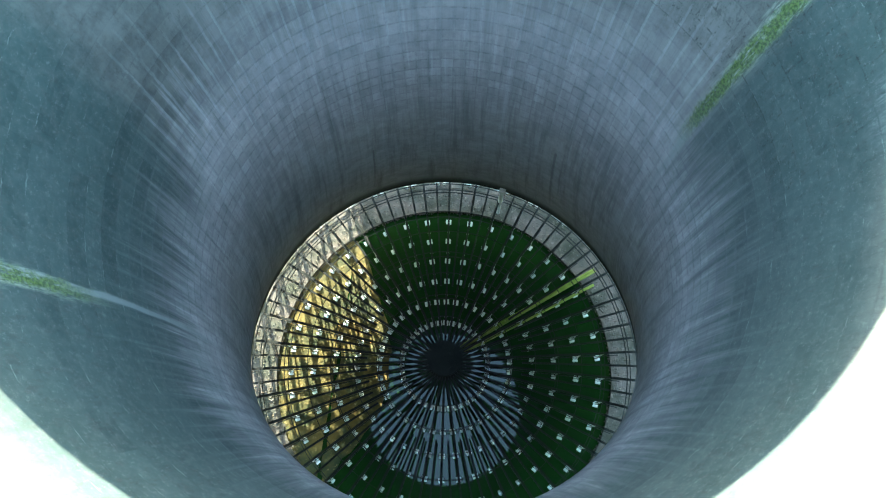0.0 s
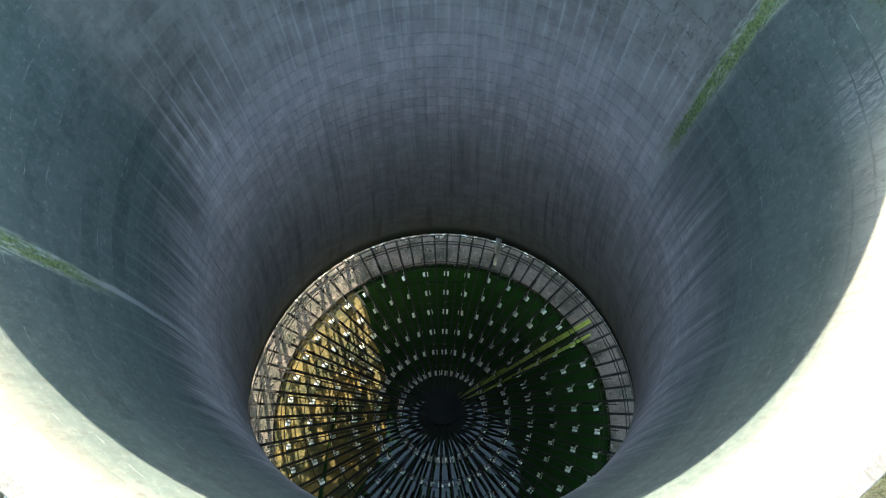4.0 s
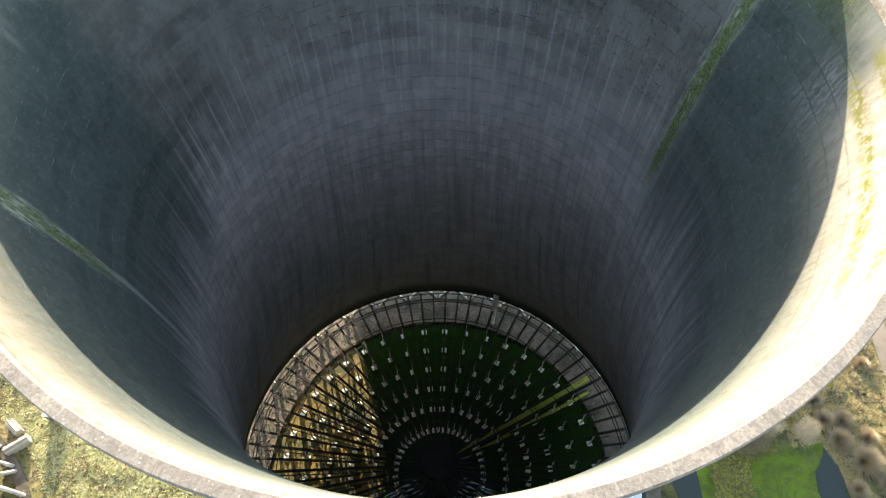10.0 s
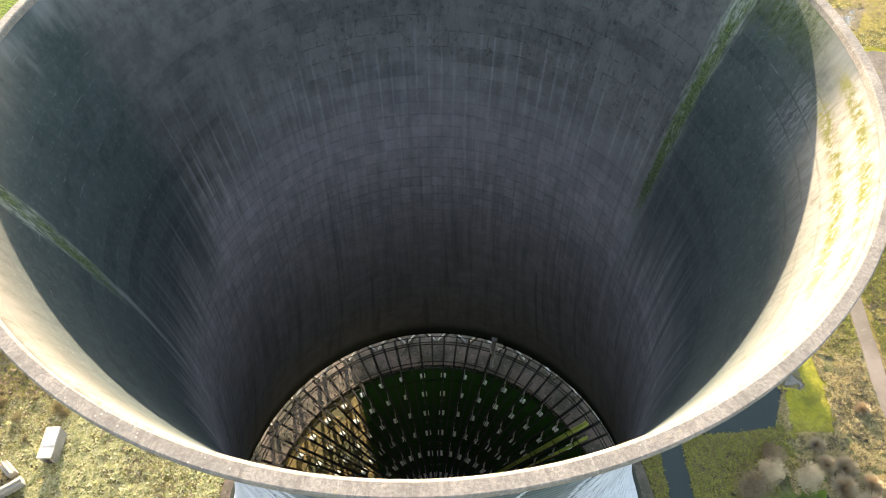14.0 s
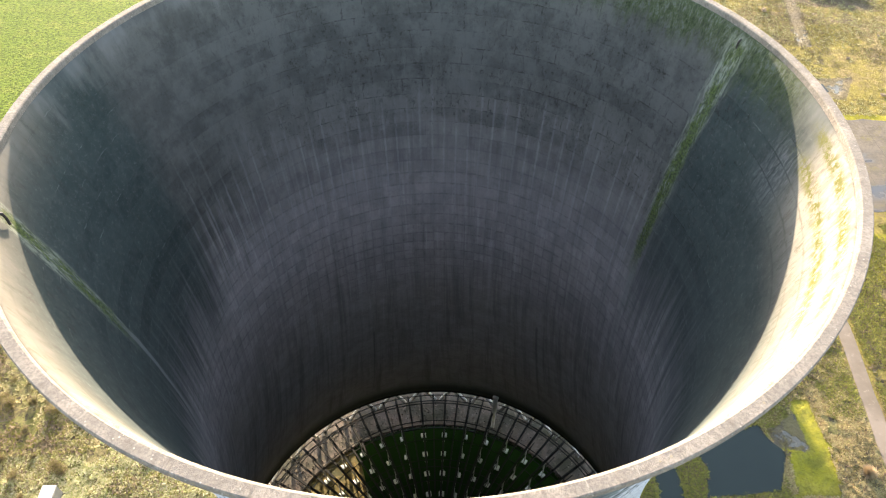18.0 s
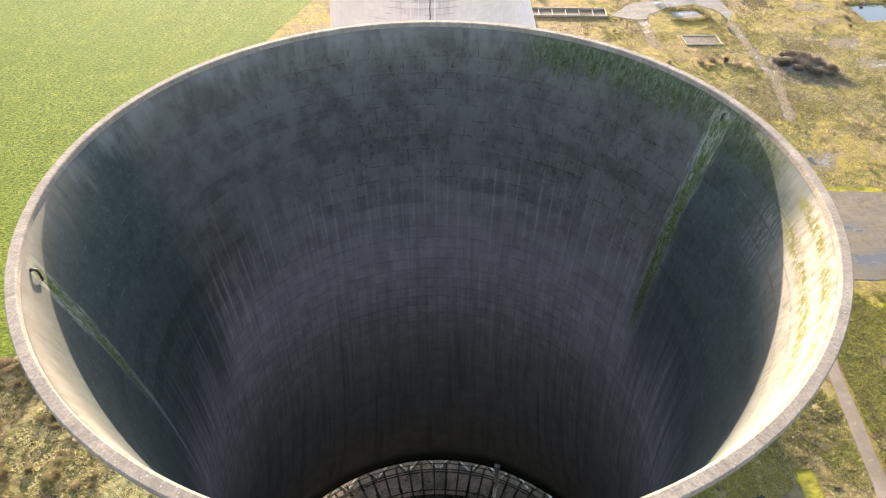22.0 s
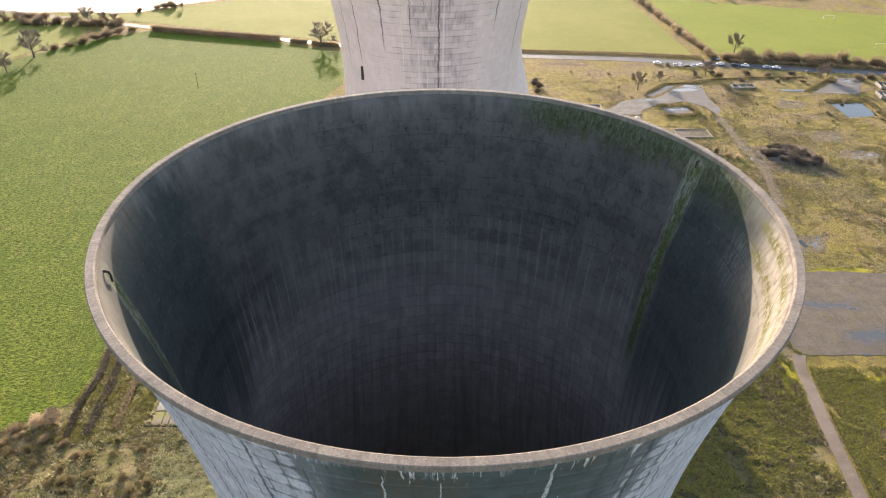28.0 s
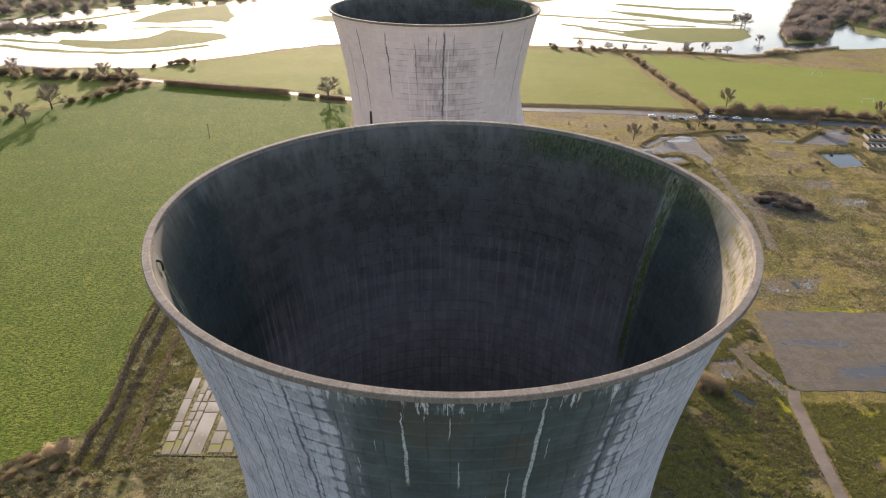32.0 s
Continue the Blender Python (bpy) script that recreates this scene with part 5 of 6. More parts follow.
def clump(bm, rnd, cx, cy, cz, rx, ry, rz, count, size):
    """Small leaf-like or twig-like flakes, thickest towards the outside of an uneven dome."""
    lobes = [(rnd.uniform(-0.5, 0.5), rnd.uniform(-0.5, 0.5), rnd.uniform(0.0, 0.55), rnd.uniform(0.4, 0.75)) for _ in range(5)]
    for _ in range(count):
        lx, ly, lz, lr = rnd.choice(lobes)
        d = Vector((rnd.gauss(0, 1), rnd.gauss(0, 1), abs(rnd.gauss(0, 1)))).normalized() * lr * rnd.uniform(0.35, 1.25)
        p = Vector((cx + (lx + d.x) * rx, cy + (ly + d.y) * ry, cz + max(0, lz + d.z) * rz))
        a = Vector((rnd.uniform(-1, 1), rnd.uniform(-1, 1), rnd.uniform(-0.4, 1.0))).normalized()
        b = a.cross(Vector((rnd.uniform(-1, 1), rnd.uniform(-1, 1), rnd.uniform(-1, 1)))).normalized()
        s = size * rnd.uniform(0.5, 1.4)
        bm.faces.new([bm.verts.new(q) for q in (p - b * s * 0.12, p + b * s * 0.12, p + a * s * 1.7)])


def shrub(seed, radius, height, material, label, name="shrub", count=3600):
    rnd = random.Random(seed)
    t = tagged(new(name), label, "shrub")
    bm = bmesh.new()
    for k in range(26):
        a, e = rnd.uniform(0, 6.283), rnd.uniform(0.35, 1.35)
        way = Vector((math.cos(a) * math.cos(e), math.sin(a) * math.cos(e), math.sin(e)))
        grow(bm, rnd, Vector((0, 0, -0.1)), way, height * 0.5, 0.05, 2, 3, 0.6)
    part("stem", bm, material, t)
    bm = bmesh.new()
    clump(bm, rnd, 0, 0, 0, radius, radius, height, count, 0.34)
    part("foliage", bm, material, t)
    return t


def spiky(seed, radius):
    """A pale dead bush whose stems fan out from its foot."""
    rnd = random.Random(seed)
    bm = bmesh.new()
    for k in range(1500):
        a, e = rnd.uniform(0, 6.283), math.asin(rnd.uniform(0.08, 1) ** 0.8)
        way = Vector((math.cos(a) * math.cos(e), math.sin(a) * math.cos(e), math.sin(e)))
        n = radius * rnd.uniform(0.6, 1.05)
        tube(bm, way * 0.1 * radius, way * n + Vector((rnd.uniform(-1, 1), rnd.uniform(-1, 1), -0.6)) * 0.12 * n, 0.05, 0.02, 3, False)
    return tagged(part("dead_bush", bm, PALE_TWIG), "straw-pale dead bush of fanned stems on wet ground", "shrub", "dead bushes")


def plant(kind, x, y, size, turn):
    wide, tall = 1 + 0.22 * math.sin(turn * 1.7), 1 + 0.25 * math.sin(turn * 0.9 + x)
    return copy_thing(kind, pose(x, y, 0, 0, 0, turn) @ Matrix.Diagonal((size * wide, size / wide, size * tall, 1)))


trees = [bare_tree(1, 19, 1.0), bare_tree(2, 15, 0.7), bare_tree(3, 13, 0.95), bare_tree(4, 12, 0.6, True)]
shrubs = [shrub(11, 2.6, 3.0, TWIG, "brown leafless thicket bush"), shrub(12, 3.2, 2.4, TWIG, "brown leafless thicket bush"),
          shrub(13, 2.2, 2.6, PALE_TWIG, "pale tan leafless bush on rough ground"), shrub(14, 2.4, 2.2, DARK_TWIG, "grey-brown leafless bush in rough grass")]
trees[0].matrix_basis = pose(-76, 361, 0) @ Matrix.Diagonal((1.2, 1.2, 0.85, 1))
trees[1].location = (-236, 404, 0)
trees[2].location = (-236, 307, 0)
trees[3].matrix_basis = pose(169, 353, 0) @ Matrix.Diagonal((1.1, 1.1, 1.15, 1))
shrubs[0].location = (-232, 350, 0)
shrubs[1].location = (-226, 357, 0)
shrubs[2].location = (57, 8, 0)
shrubs[3].location = (45, 293, 0)
TREES_WEST = [
    (0, -236, 335, 1.0), (2, -283, 410, 0.7), (1, -222, 412, 0.6), (2, -231, 414, 0.6), (1, -267, 405, 0.6), (0, -312, 425, 0.6), (2, -296, 412, 0.6), (1, -246, 408, 0.6),
    (1, -190, 450, 0.45), (2, -260, 372, 0.5), (1, -268, 348, 0.5), (0, -292, 352, 0.6), (2, -256, 322, 0.45), (1, -330, 436, 0.7), (2, -345, 400, 0.8),
]
TREES_SITE = [
    (2, -89, 62.5, 0.36), (3, 97, 288.2, 0.8), (3, 111, 300.2, 0.65), (3, 139, 312.2, 0.85),
    (3, 199, 308.2, 0.65), (3, 203, 309.2, 0.55), (3, 250, 333.2, 0.7),
]
TREES_BANK = [
    (1, 108, 523, 0.5), (0, 132, 521, 0.55), (2, 143, 514, 0.5), (1, 160, 515, 0.35), (2, 193, 511, 0.6), (1, 209, 514, 0.6), (0, 227, 511, 0.5),
    (2, 84, 527, 0.45), (1, 270, 553, 0.7), (0, 286, 637, 0.9), (1, 293, 645, 1.0), (2, 280, 640, 0.8),
]
for k, (i, x, y, s) in enumerate(TREES_WEST + TREES_SITE + TREES_BANK):
    plant(trees[i], x, y, s, 67 * k)
rnd = random.Random(5)
WOOD, LOW, BRUSH = [], [], []
SHRUBS_WEST = [
    (2, -89, 62.5, 1.0), (2, -92, 61, 0.7), (0, -95.5, 59.5, 0.6), (0, -221, 363, 1.3), (1, -216, 371, 1.4), (0, -213, 378, 1.3), (1, -209, 386, 1.2), (0, -203, 393, 1.0), (0, -250, 318, 0.9),
    (1, -204, 456, 1.4), (0, -198, 455, 1.3), (1, -209, 452, 1.0), (0, -218, 443, 0.9), (0, -62, 40, 0.4), (1, -68, 30, 0.35), (2, -72, 40, 0.35),
    (0, -88, 56, 0.45), (1, -94, 57, 0.4), (0, -83, 55, 0.4), (1, -97, 54, 0.5), (0, -79, 52, 0.4),
]
SHRUBS_SITE = [
    (3, 47, 289.2, 0.8), (2, 63, 7, 1.0), (1, 53, 5.5, 1.0), (0, 58, 11, 0.8), (1, 69, 88, 1.1), (0, 70.5, 85, 0.9), (2, 68, 91, 0.8), (0, 101, 210, 0.6),
    (1, 106, 212.1, 0.7), (0, 111, 211.1, 0.6), (1, 115, 207.9, 0.6), (2, 118, 205.8, 0.5), (0, 104, 206.9, 0.5), (3, 45, 281.2, 0.8), (3, 46, 299.2, 0.6),
    (0, 176, 246.2, 0.4), (1, 178, 255.2, 0.45), (0, 200, 249.2, 0.4), (2, 203, 259.2, 0.4), (0, 186, 271.2, 0.4), (1, 193, 271.2, 0.4),
]
SHRUBS = SHRUBS_WEST + SHRUBS_SITE
for k in range(60):  # brushwood over the mound
    a, d = rnd.uniform(0, 6.283), rnd.uniform(0, 1) ** 0.6
    x, y = 11 * d * math.cos(a), 7 * d * math.sin(a)
    BRUSH.append((rnd.choice((0, 0, 1, 2)), 140.5 + 0.85 * x + 0.5 * y, 208 - 0.5 * x + 0.9 * y, rnd.uniform(0.35, 0.95)))
for k in range(26):  # hedge between the two pastures
    u = k / 25
    SHRUBS.append((k % 3 if k % 5 else 0, 143 + 10 * u + rnd.uniform(-1, 1), 497 - 155 * u, rnd.uniform(0.7, 1.3)))
for k in range(30):  # thicket along the far side of the road
    u = k / 29
    SHRUBS.append((k % 2, 158 + 130 * u + rnd.uniform(-2, 2), 342 - 19 * u + rnd.uniform(-2, 2), rnd.uniform(1.1, 1.9)))
for k in range(16):
    SHRUBS.append((rnd.choice((0, 1, 3)), rnd.uniform(130, 240), rnd.uniform(300, 315), rnd.uniform(0.5, 1.0)))
def scatter(places, poly, count, small, large):
    xs, ys = [p[0] for p in poly], [p[1] for p in poly]
    while count:
        x, y = rnd.uniform(min(xs), max(xs)), rnd.uniform(min(ys), max(ys))
        if inside_polygon(np.array([x]), np.array([y]), poly)[0]:
            places.append((count % 2, x, y, rnd.uniform(small, large)))
            count -= 1


scatter(WOOD, [(p[0] + 2, p[1] + 3) for p in RIVER_WOOD], 150, 5.0, 9.0)
scatter(WOOD, [(p[0] + 3, p[1] + 3) for p in RIGHT_BANK], 240, 5.0, 9.0)
FAR_WOOD = []
scatter(FAR_WOOD, [(-440, 600), (-380, 612), (-342, 617), (-328, 597), (-362, 582), (-440, 566)], 90, 2.0, 4.5)
scatter(FAR_WOOD, [(-560, 630), (-446, 648), (-410, 700), (-330, 765), (-240, 805), (-240, 880), (-560, 860)], 240, 4.5, 8.0)
SCRUB_BED = []
scatter(SCRUB_BED, [(-112, 10), (-112, 54), (-84, 58), (-62, 57), (-60, 40), (-70, 10)], 110, 0.2, 0.5)
for k in range(16):  # bushes along the river bank
    SHRUBS.append((k % 3, rnd.uniform(80, 235), 522 - k * 0.4 + rnd.uniform(-3, 2), rnd.uniform(0.5, 1.0)))
for x, y, s in ((258, 507, 1.3), (264, 508, 1.6), (270, 509, 1.3), (277, 512, 1.0), (286, 516, 0.8), (300, 522, 0.8)):
    SHRUBS.append((2, x, y, s))
for k in range(34):  # belt of scrub on the far west edge
    u = k / 33
    SHRUBS.append((k % 2, -216 - 110 * u + rnd.uniform(-3, 3), 408 + 6 * u + rnd.uniform(-8, 8), rnd.uniform(0.9, 1.7)))
for k in range(6):
    SHRUBS.append((k % 2, rnd.uniform(-345, -275), rnd.uniform(300, 380), rnd.uniform(0.8, 1.3)))
for k in range(150):  # low scrub dotted over the waste land
    x, y = rnd.uniform(66, 245), rnd.uniform(112, 318)
    if noise.noise(Vector((x, y, 1)) * 0.03) > -0.05 and not any(inside_polygon(np.array([x]), np.array([y]), p)[0] for p in FLAT_AREAS):
        LOW.append((rnd.choice((0, 1, 2, 2)), x, y, rnd.uniform(0.15, 0.42)))
for k, (i, x, y, s) in enumerate(SHRUBS):
    plant(shrubs[i], x, y, s, 83 * k)


def crown_mesh(seed):
    """A thin twiggy dome of radius 1, for woods."""
    rnd = random.Random(seed)
    bm = bmesh.new()
    clump(bm, rnd, 0, 0, 0, 0.9, 0.9, 1.1, 900, 0.16)
    me = bpy.data.meshes.new("crown")
    bm.to_mesh(me)
    return me


CROWNS = [[crown_mesh(51)], [crown_mesh(52)]]
BUSHES = [[c.data for c in b.children] for b in shrubs]


def thicket(name, places, label, category, material, shapes=BUSHES):
    """Many bushes joined into one mesh."""
    verts, faces, base = [], [], 0
    for k, (i, x, y, s) in enumerate(places):
        for me in shapes[i]:
            co = np.empty(len(me.vertices) * 3)
            me.vertices.foreach_get("co", co)
            co = co.reshape(-1, 3) * s
            c, sn = math.cos(1.45 * k), math.sin(1.45 * k)
            verts.append(np.stack([x + c * co[:, 0] - sn * co[:, 1], y + sn * co[:, 0] + c * co[:, 1], co[:, 2]], -1))
            faces += [tuple(v + base for v in p.vertices) for p in me.polygons]
            base += len(co)
    return tagged(mesh_thing(name, np.concatenate(verts).tolist(), faces, [material]), label, category, kind="stuff")


thicket("wood", WOOD, "brown leafless wood on the far river bank", "wood", GREY_TWIG, CROWNS)
thicket("wood", FAR_WOOD, "brown leafless trees on the flooded islands", "wood", GREY_TWIG, CROWNS)
thicket("brushwood", BRUSH, "dark tangled brushwood over the mound", "brushwood", DARK_TWIG)
thicket("low_scrub", LOW, "small tan scrub dotted over the waste land", "scrub", TREE_TWIG)
thicket("brambles", SCRUB_BED, "low tangled brambles and dead stems beside the meadow", "brambles", BRAMBLE)
bush = spiky(21, 3.4)
bush.location = (71.5, 1.5, 0)
for x, y, s in ((70, 8.5, 0.7), (73.5, 5.5, 0.6), (66.5, 12.5, 0.5), (76.5, 2, 0.65), (69, -3, 0.6), (68.5, 5.2, 0.75), (74, -2.5, 0.7), (77, 19, 0.5), (67, 9, 0.6), (67.5, 86.5, 0.7)):
    copy_thing(bush, pose(x, y, 0, 0, 0, x * 31) @ Matrix.Diagonal((s, s, s, 1)))


def hedge(path, wide, high, seed, label, material=TWIG, flake=1.0, dense=1):
    rnd = random.Random(seed)
    bm = bmesh.new()
    for (x0, y0), (x1, y1) in zip(path, path[1:]):
        n = math.hypot(x1 - x0, y1 - y0)
        for k in range(int(n * 45 * dense / flake)):
            u, s = rnd.random(), rnd.uniform(0.3, 0.65) * flake
            p = Vector((x0 + (x1 - x0) * u + rnd.uniform(-wide, wide) / 2, y0 + (y1 - y0) * u + rnd.uniform(-wide, wide) / 2, rnd.uniform(0, high)))
            a = Vector((rnd.uniform(-1, 1), rnd.uniform(-1, 1), rnd.uniform(-0.5, 1))).normalized()
            b = a.cross(Vector((rnd.uniform(-1, 1), rnd.uniform(-1, 1), rnd.uniform(-1, 1)))).normalized()
            bm.faces.new([bm.verts.new(q) for q in (p - b * s * 0.5, p + b * s * 0.5, p + a * s)])
    return tagged(part("hedge", bm, material), label, "hedge", kind="stuff")


hedge([(-190, 393), (-147, 381.5), (-103, 371.5)], 2.8, 3.2, 31, "clipped brown hedge beside the wet lane", TWIG, 1.0, 5)
hedge([(-96, 369), (-86, 366)], 2.2, 2.0, 32, "clipped brown hedge beside the wet lane", TWIG, 1.0, 5)
hedge([(-82, 364.5), (-66, 360)], 2.2, 2.0, 30, "clipped brown hedge beside the wet lane", TWIG, 1.0, 5)
hedge([(118, 519), (150, 513), (187, 511), (213, 505), (236, 496), (251, 500), (290, 519), (330, 536)], 3.5, 1.4, 29, "dark scrub along the river bank", TWIG)
hedge([(-83.5, 57), (-85, 66), (-84.8, 78), (-88.5, 100), (-91, 128), (-80, 185.8)], 1.6, 0.7, 35, "dark brambles in the ditch along the meadow edge", DARK_TWIG, 0.6)
hedge([(-79.5, 58), (-80.5, 72), (-83.5, 96), (-86, 126)], 2.0, 0.5, 71, "brown furrow of brambles beside the meadow", DARK_TWIG, 0.6)
hedge([(-74, 60), (-75, 74), (-78, 98), (-81, 126)], 1.6, 0.5, 72, "brown furrow of brambles beside the meadow", TWIG, 0.6)
hedge([(184, 271), (187, 274), (206, 275.5), (205, 262), (203, 252)], 3.0, 1.1, 36, "dark reed and bramble bank round the pond", BRAMBLE, 0.8)
hedge([(100, 282.2), (112, 296.2), (128, 299.2), (137, 303.2), (160, 307.2), (190, 308.2)], 1.2, 0.7, 37, "low dark bramble line beside the old concrete", BRAMBLE, 0.7)
hedge([(182, 287.2), (193, 297.2), (206, 309.2)], 1.4, 0.8, 38, "low dark bramble line beside the old concrete", BRAMBLE, 0.7)
hedge([(101, 264.7), (116, 265.2), (117.5, 255.2), (110, 251.7), (101, 252.2)], 2.6, 1.0, 39, "brown brambles round an old slab", BRAMBLE, 0.8)
hedge([(42, 353.2), (104, 349.2), (146, 343.2)], 1.6, 1.3, 33, "low clipped hedge along the road")
hedge([(160, 335.2), (200, 329.2), (250, 321.2), (300, 314.2)], 2.4, 1.6, 34, "dark hedge along the road")


def tufts(areas, count, seed, keep_out, material, size, coarse, least, label, category, name):
    rnd = random.Random(seed)
    verts, faces = [], []
    for x0, y0, x1, y1 in areas:
        xs = np.array([rnd.uniform(x0, x1) for _ in range(count)])
        ys = np.array([rnd.uniform(y0, y1) for _ in range(count)])
        bad = np.zeros(count, bool)
        for poly in keep_out:
            bad |= inside_polygon(xs, ys, poly)
        for cx, cy in TOWERS:
            bad |= np.hypot(xs - cx, ys - cy) < 37
        for x, y in zip(xs[~bad], ys[~bad]):
            if noise.noise(Vector((x, y, seed)) * coarse) + 0.6 * noise.noise(Vector((x, y, seed)) * coarse * 4) < least:
                continue
            i, j = np.searchsorted(gy, y) - 1, np.searchsorted(gx, x) - 1
            z = GZ[i, j]
            big = rnd.uniform(0.35, 0.8) * size
            for _ in range(3):
                a = rnd.uniform(0, 6.283)
                c, s = math.cos(a), math.sin(a)
                w, h, lean = 0.3 * big, 0.5 * big * rnd.uniform(0.4, 1.1), rnd.uniform(0.4, 1.1) * big
                k = len(verts)
                verts += [(x - s * w, y + c * w, z - 0.05), (x + s * w, y - c * w, z - 0.05), (x + c * lean, y + s * lean, z + h)]
                faces.append((k, k + 1, k + 2))
    return tagged(mesh_thing(name, verts, faces, [material]), label, category, kind="stuff")


tufts([(60, -14, 86, 16), (60, 14, 86, 44)], 34000, 45, FLAT_AREAS + GREENS + MOSSES[:1], TAN, 0.75, 0.13, -0.3,
      "tan tussocks and dead bramble", "grass", "grass_tufts")
tufts([ (-112, -14, -36, 60), (-92, 56, -44, 126), (90, 118, 180, 240)], 30000, 41, FLAT_AREAS + MOSSES + GREENS + SHADED, TUFT, 1.0, 0.11, -0.12,
      "tussocks of dry straw-coloured grass", "grass", "grass_tufts")
tufts([(62, 30, 92, 70), (62, 66, 92, 120), (34, -14, 62, 30), (36, 28, 66, 64), (36, 60, 66, 100), (90, 40, 130, 82)], 24000, 44, FLAT_AREAS + GREENS + MOSSES[:1], OLIVE, 1.0, 0.09, -0.3,
      "olive-green tussocks and low brambles", "grass", "grass_tufts")
tufts([(-112, -14, -40, 60)], 30000, 42, FLAT_AREAS + MOSSES + GREENS, BRAMBLE, 1.2, 0.07, 0.0,
      "tangled low brambles on the waste ground", "brambles", "brambles")
tufts([(86, 122, 160, 220), (150, 122, 232, 220), (60, 200, 150, 300), (140, 200, 232, 300)], 26000, 43, FLAT_AREAS, BRAMBLE, 0.8, 0.045, 0.2,
      "patches of low brown scrub on the waste land", "scrub", "brambles")

tufts([(-82, -14, -36, 22), (-62, 20, -36, 60)], 30000, 47, FLAT_AREAS, LUSH, 0.95, 0.16, -0.5,
      "thick pale green bramble and grass hummocks", "grass", "grass_tufts")
tufts([(66, 112, 150, 215), (150, 112, 245, 215), (66, 215, 150, 316), (150, 215, 245, 316)], 3400, 46, FLAT_AREAS, DARK_SCRUB, 1.3, 0.05, 0.16,
      "dark clumps of heath and bramble on the waste land", "scrub", "brambles")
tufts([(62, -10, 90, 90)], 9000, 48, FLAT_AREAS + MOSSES[:1], DARK_SCRUB, 1.5, 0.08, 0.08,
      "brown bramble clumps beside the gravel track", "brambles", "brambles")

tufts([(-90, 56, -68, 90), (-94, 88, -68, 128)], 26000, 49, FLAT_AREAS, OLIVE, 0.8, 0.12, -0.35,
      "olive weeds in rows between brown furrows", "grass", "grass_tufts")

# ---- site remains ----
yard = tagged(new("slab_yard"), "pale broken concrete slabs with grass in the joints", "pavement", kind="structure")
rnd = random.Random(8)
YARD_COLUMNS = [  # west edge, width, ends of the slabs, which of them are mossy
    (-66.4, 2.3, (61.0, 65.2, 68.8, 72.0, 80.5, 89.0), (0,)),
    (-64.0, 1.5, (61.0, 66.0, 70.5, 72.6, 75.8, 79.3, 82.5, 88.0), (0, 1)),
    (-62.4, 1.6, (61.2, 68.8, 72.6, 75.8, 79.3, 84.0, 90.0), ()),
    (-60.6, 3.7, (61.2, 75.5, 79.5, 86.0), ()),
    (-55.8, 2.9, (61.8, 64.6, 69.0, 76.0, 84.0), (0,)),
    (-52.8, 2.9, (61.8, 66.0, 69.0, 76.0, 84.0), (0,)),
]
for x, wide, ends, mossy in YARD_COLUMNS:
    for k, (y0, y1) in enumerate(zip(ends, ends[1:])):
        n = y1 - y0
        bm = bmesh.new()
        box(bm, -wide / 2 + rnd.uniform(0.0, 0.2), -n / 2 + rnd.uniform(0.05, 0.2), -0.2, wide / 2 - rnd.uniform(0.0, 0.2), n / 2 - rnd.uniform(0.05, 0.25), 0.1, 0.03)
        o = part("slab", bm, MOSSY_SLAB if k in mossy else SLABS, yard)
        lean = -0.06 * ((y0 + y1) / 2 - 61) if x < -64.5 else -0.02 * ((y0 + y1) / 2 - 61)
        o.matrix_basis = pose(x + wide / 2 + lean, (y0 + y1) / 2, 0, rnd.uniform(-0.5, 0.5), rnd.uniform(-0.5, 0.5), (3.2 if x < -64.5 else 1.0) + rnd.uniform(-0.7, 0.7))
bm = bmesh.new()
box(bm, -69, 60.4, -0.2, -40, 60.7, 0.3, 0.04)
tagged(part("kerb", bm, BEAM), "long low concrete kerb along the slab yard", "kerb", kind="structure")

def walled_basin(x, y, lx, ly, high, bays, turn, label):
    t = tagged(new("foundation"), label, "foundation")
    t.matrix_basis = pose(x, y, 0, 0, 0, turn)
    bm = bmesh.new()
    box(bm, 0, 0, -0.3, lx, ly, 0.12)
    part("floor_slab", bm, HARD, t)
    for a, b, c, d in ((0, 0, lx, 0.35), (0, ly - 0.35, lx, ly), (0, 0.35, 0.35, ly - 0.35), (lx - 0.35, 0.35, lx, ly - 0.35)):
        bm = bmesh.new()
        box(bm, a, b, 0.12, c, d, high, 0.04)
        part("wall", bm, SLABS, t)
    for k in range(1, bays):
        bm = bmesh.new()
        box(bm, lx * k / bays - 0.15, 0.35, 0.12, lx * k / bays + 0.15, ly - 0.35, high * 0.8, 0.03)
        part("cross_wall", bm, SLABS, t)
    return t


walled_basin(37, 256, 36, 9, 1.0, 6, -2, "long derelict concrete tank with cross walls")
walled_basin(100, 226.5, 15, 9, 0.4, 1, 0, "rectangular concrete foundation with low kerbs")
walled_basin(214, 276, 20, 8, 1.8, 7, -8, "grey derelict concrete tank with rows of walls")
walled_basin(222, 291, 18, 8, 1.5, 6, -8, "grey derelict concrete tank with rows of walls")
walled_basin(146.5, 290, 12, 5, 0.9, 3, 4, "broken concrete footing in rough grass")


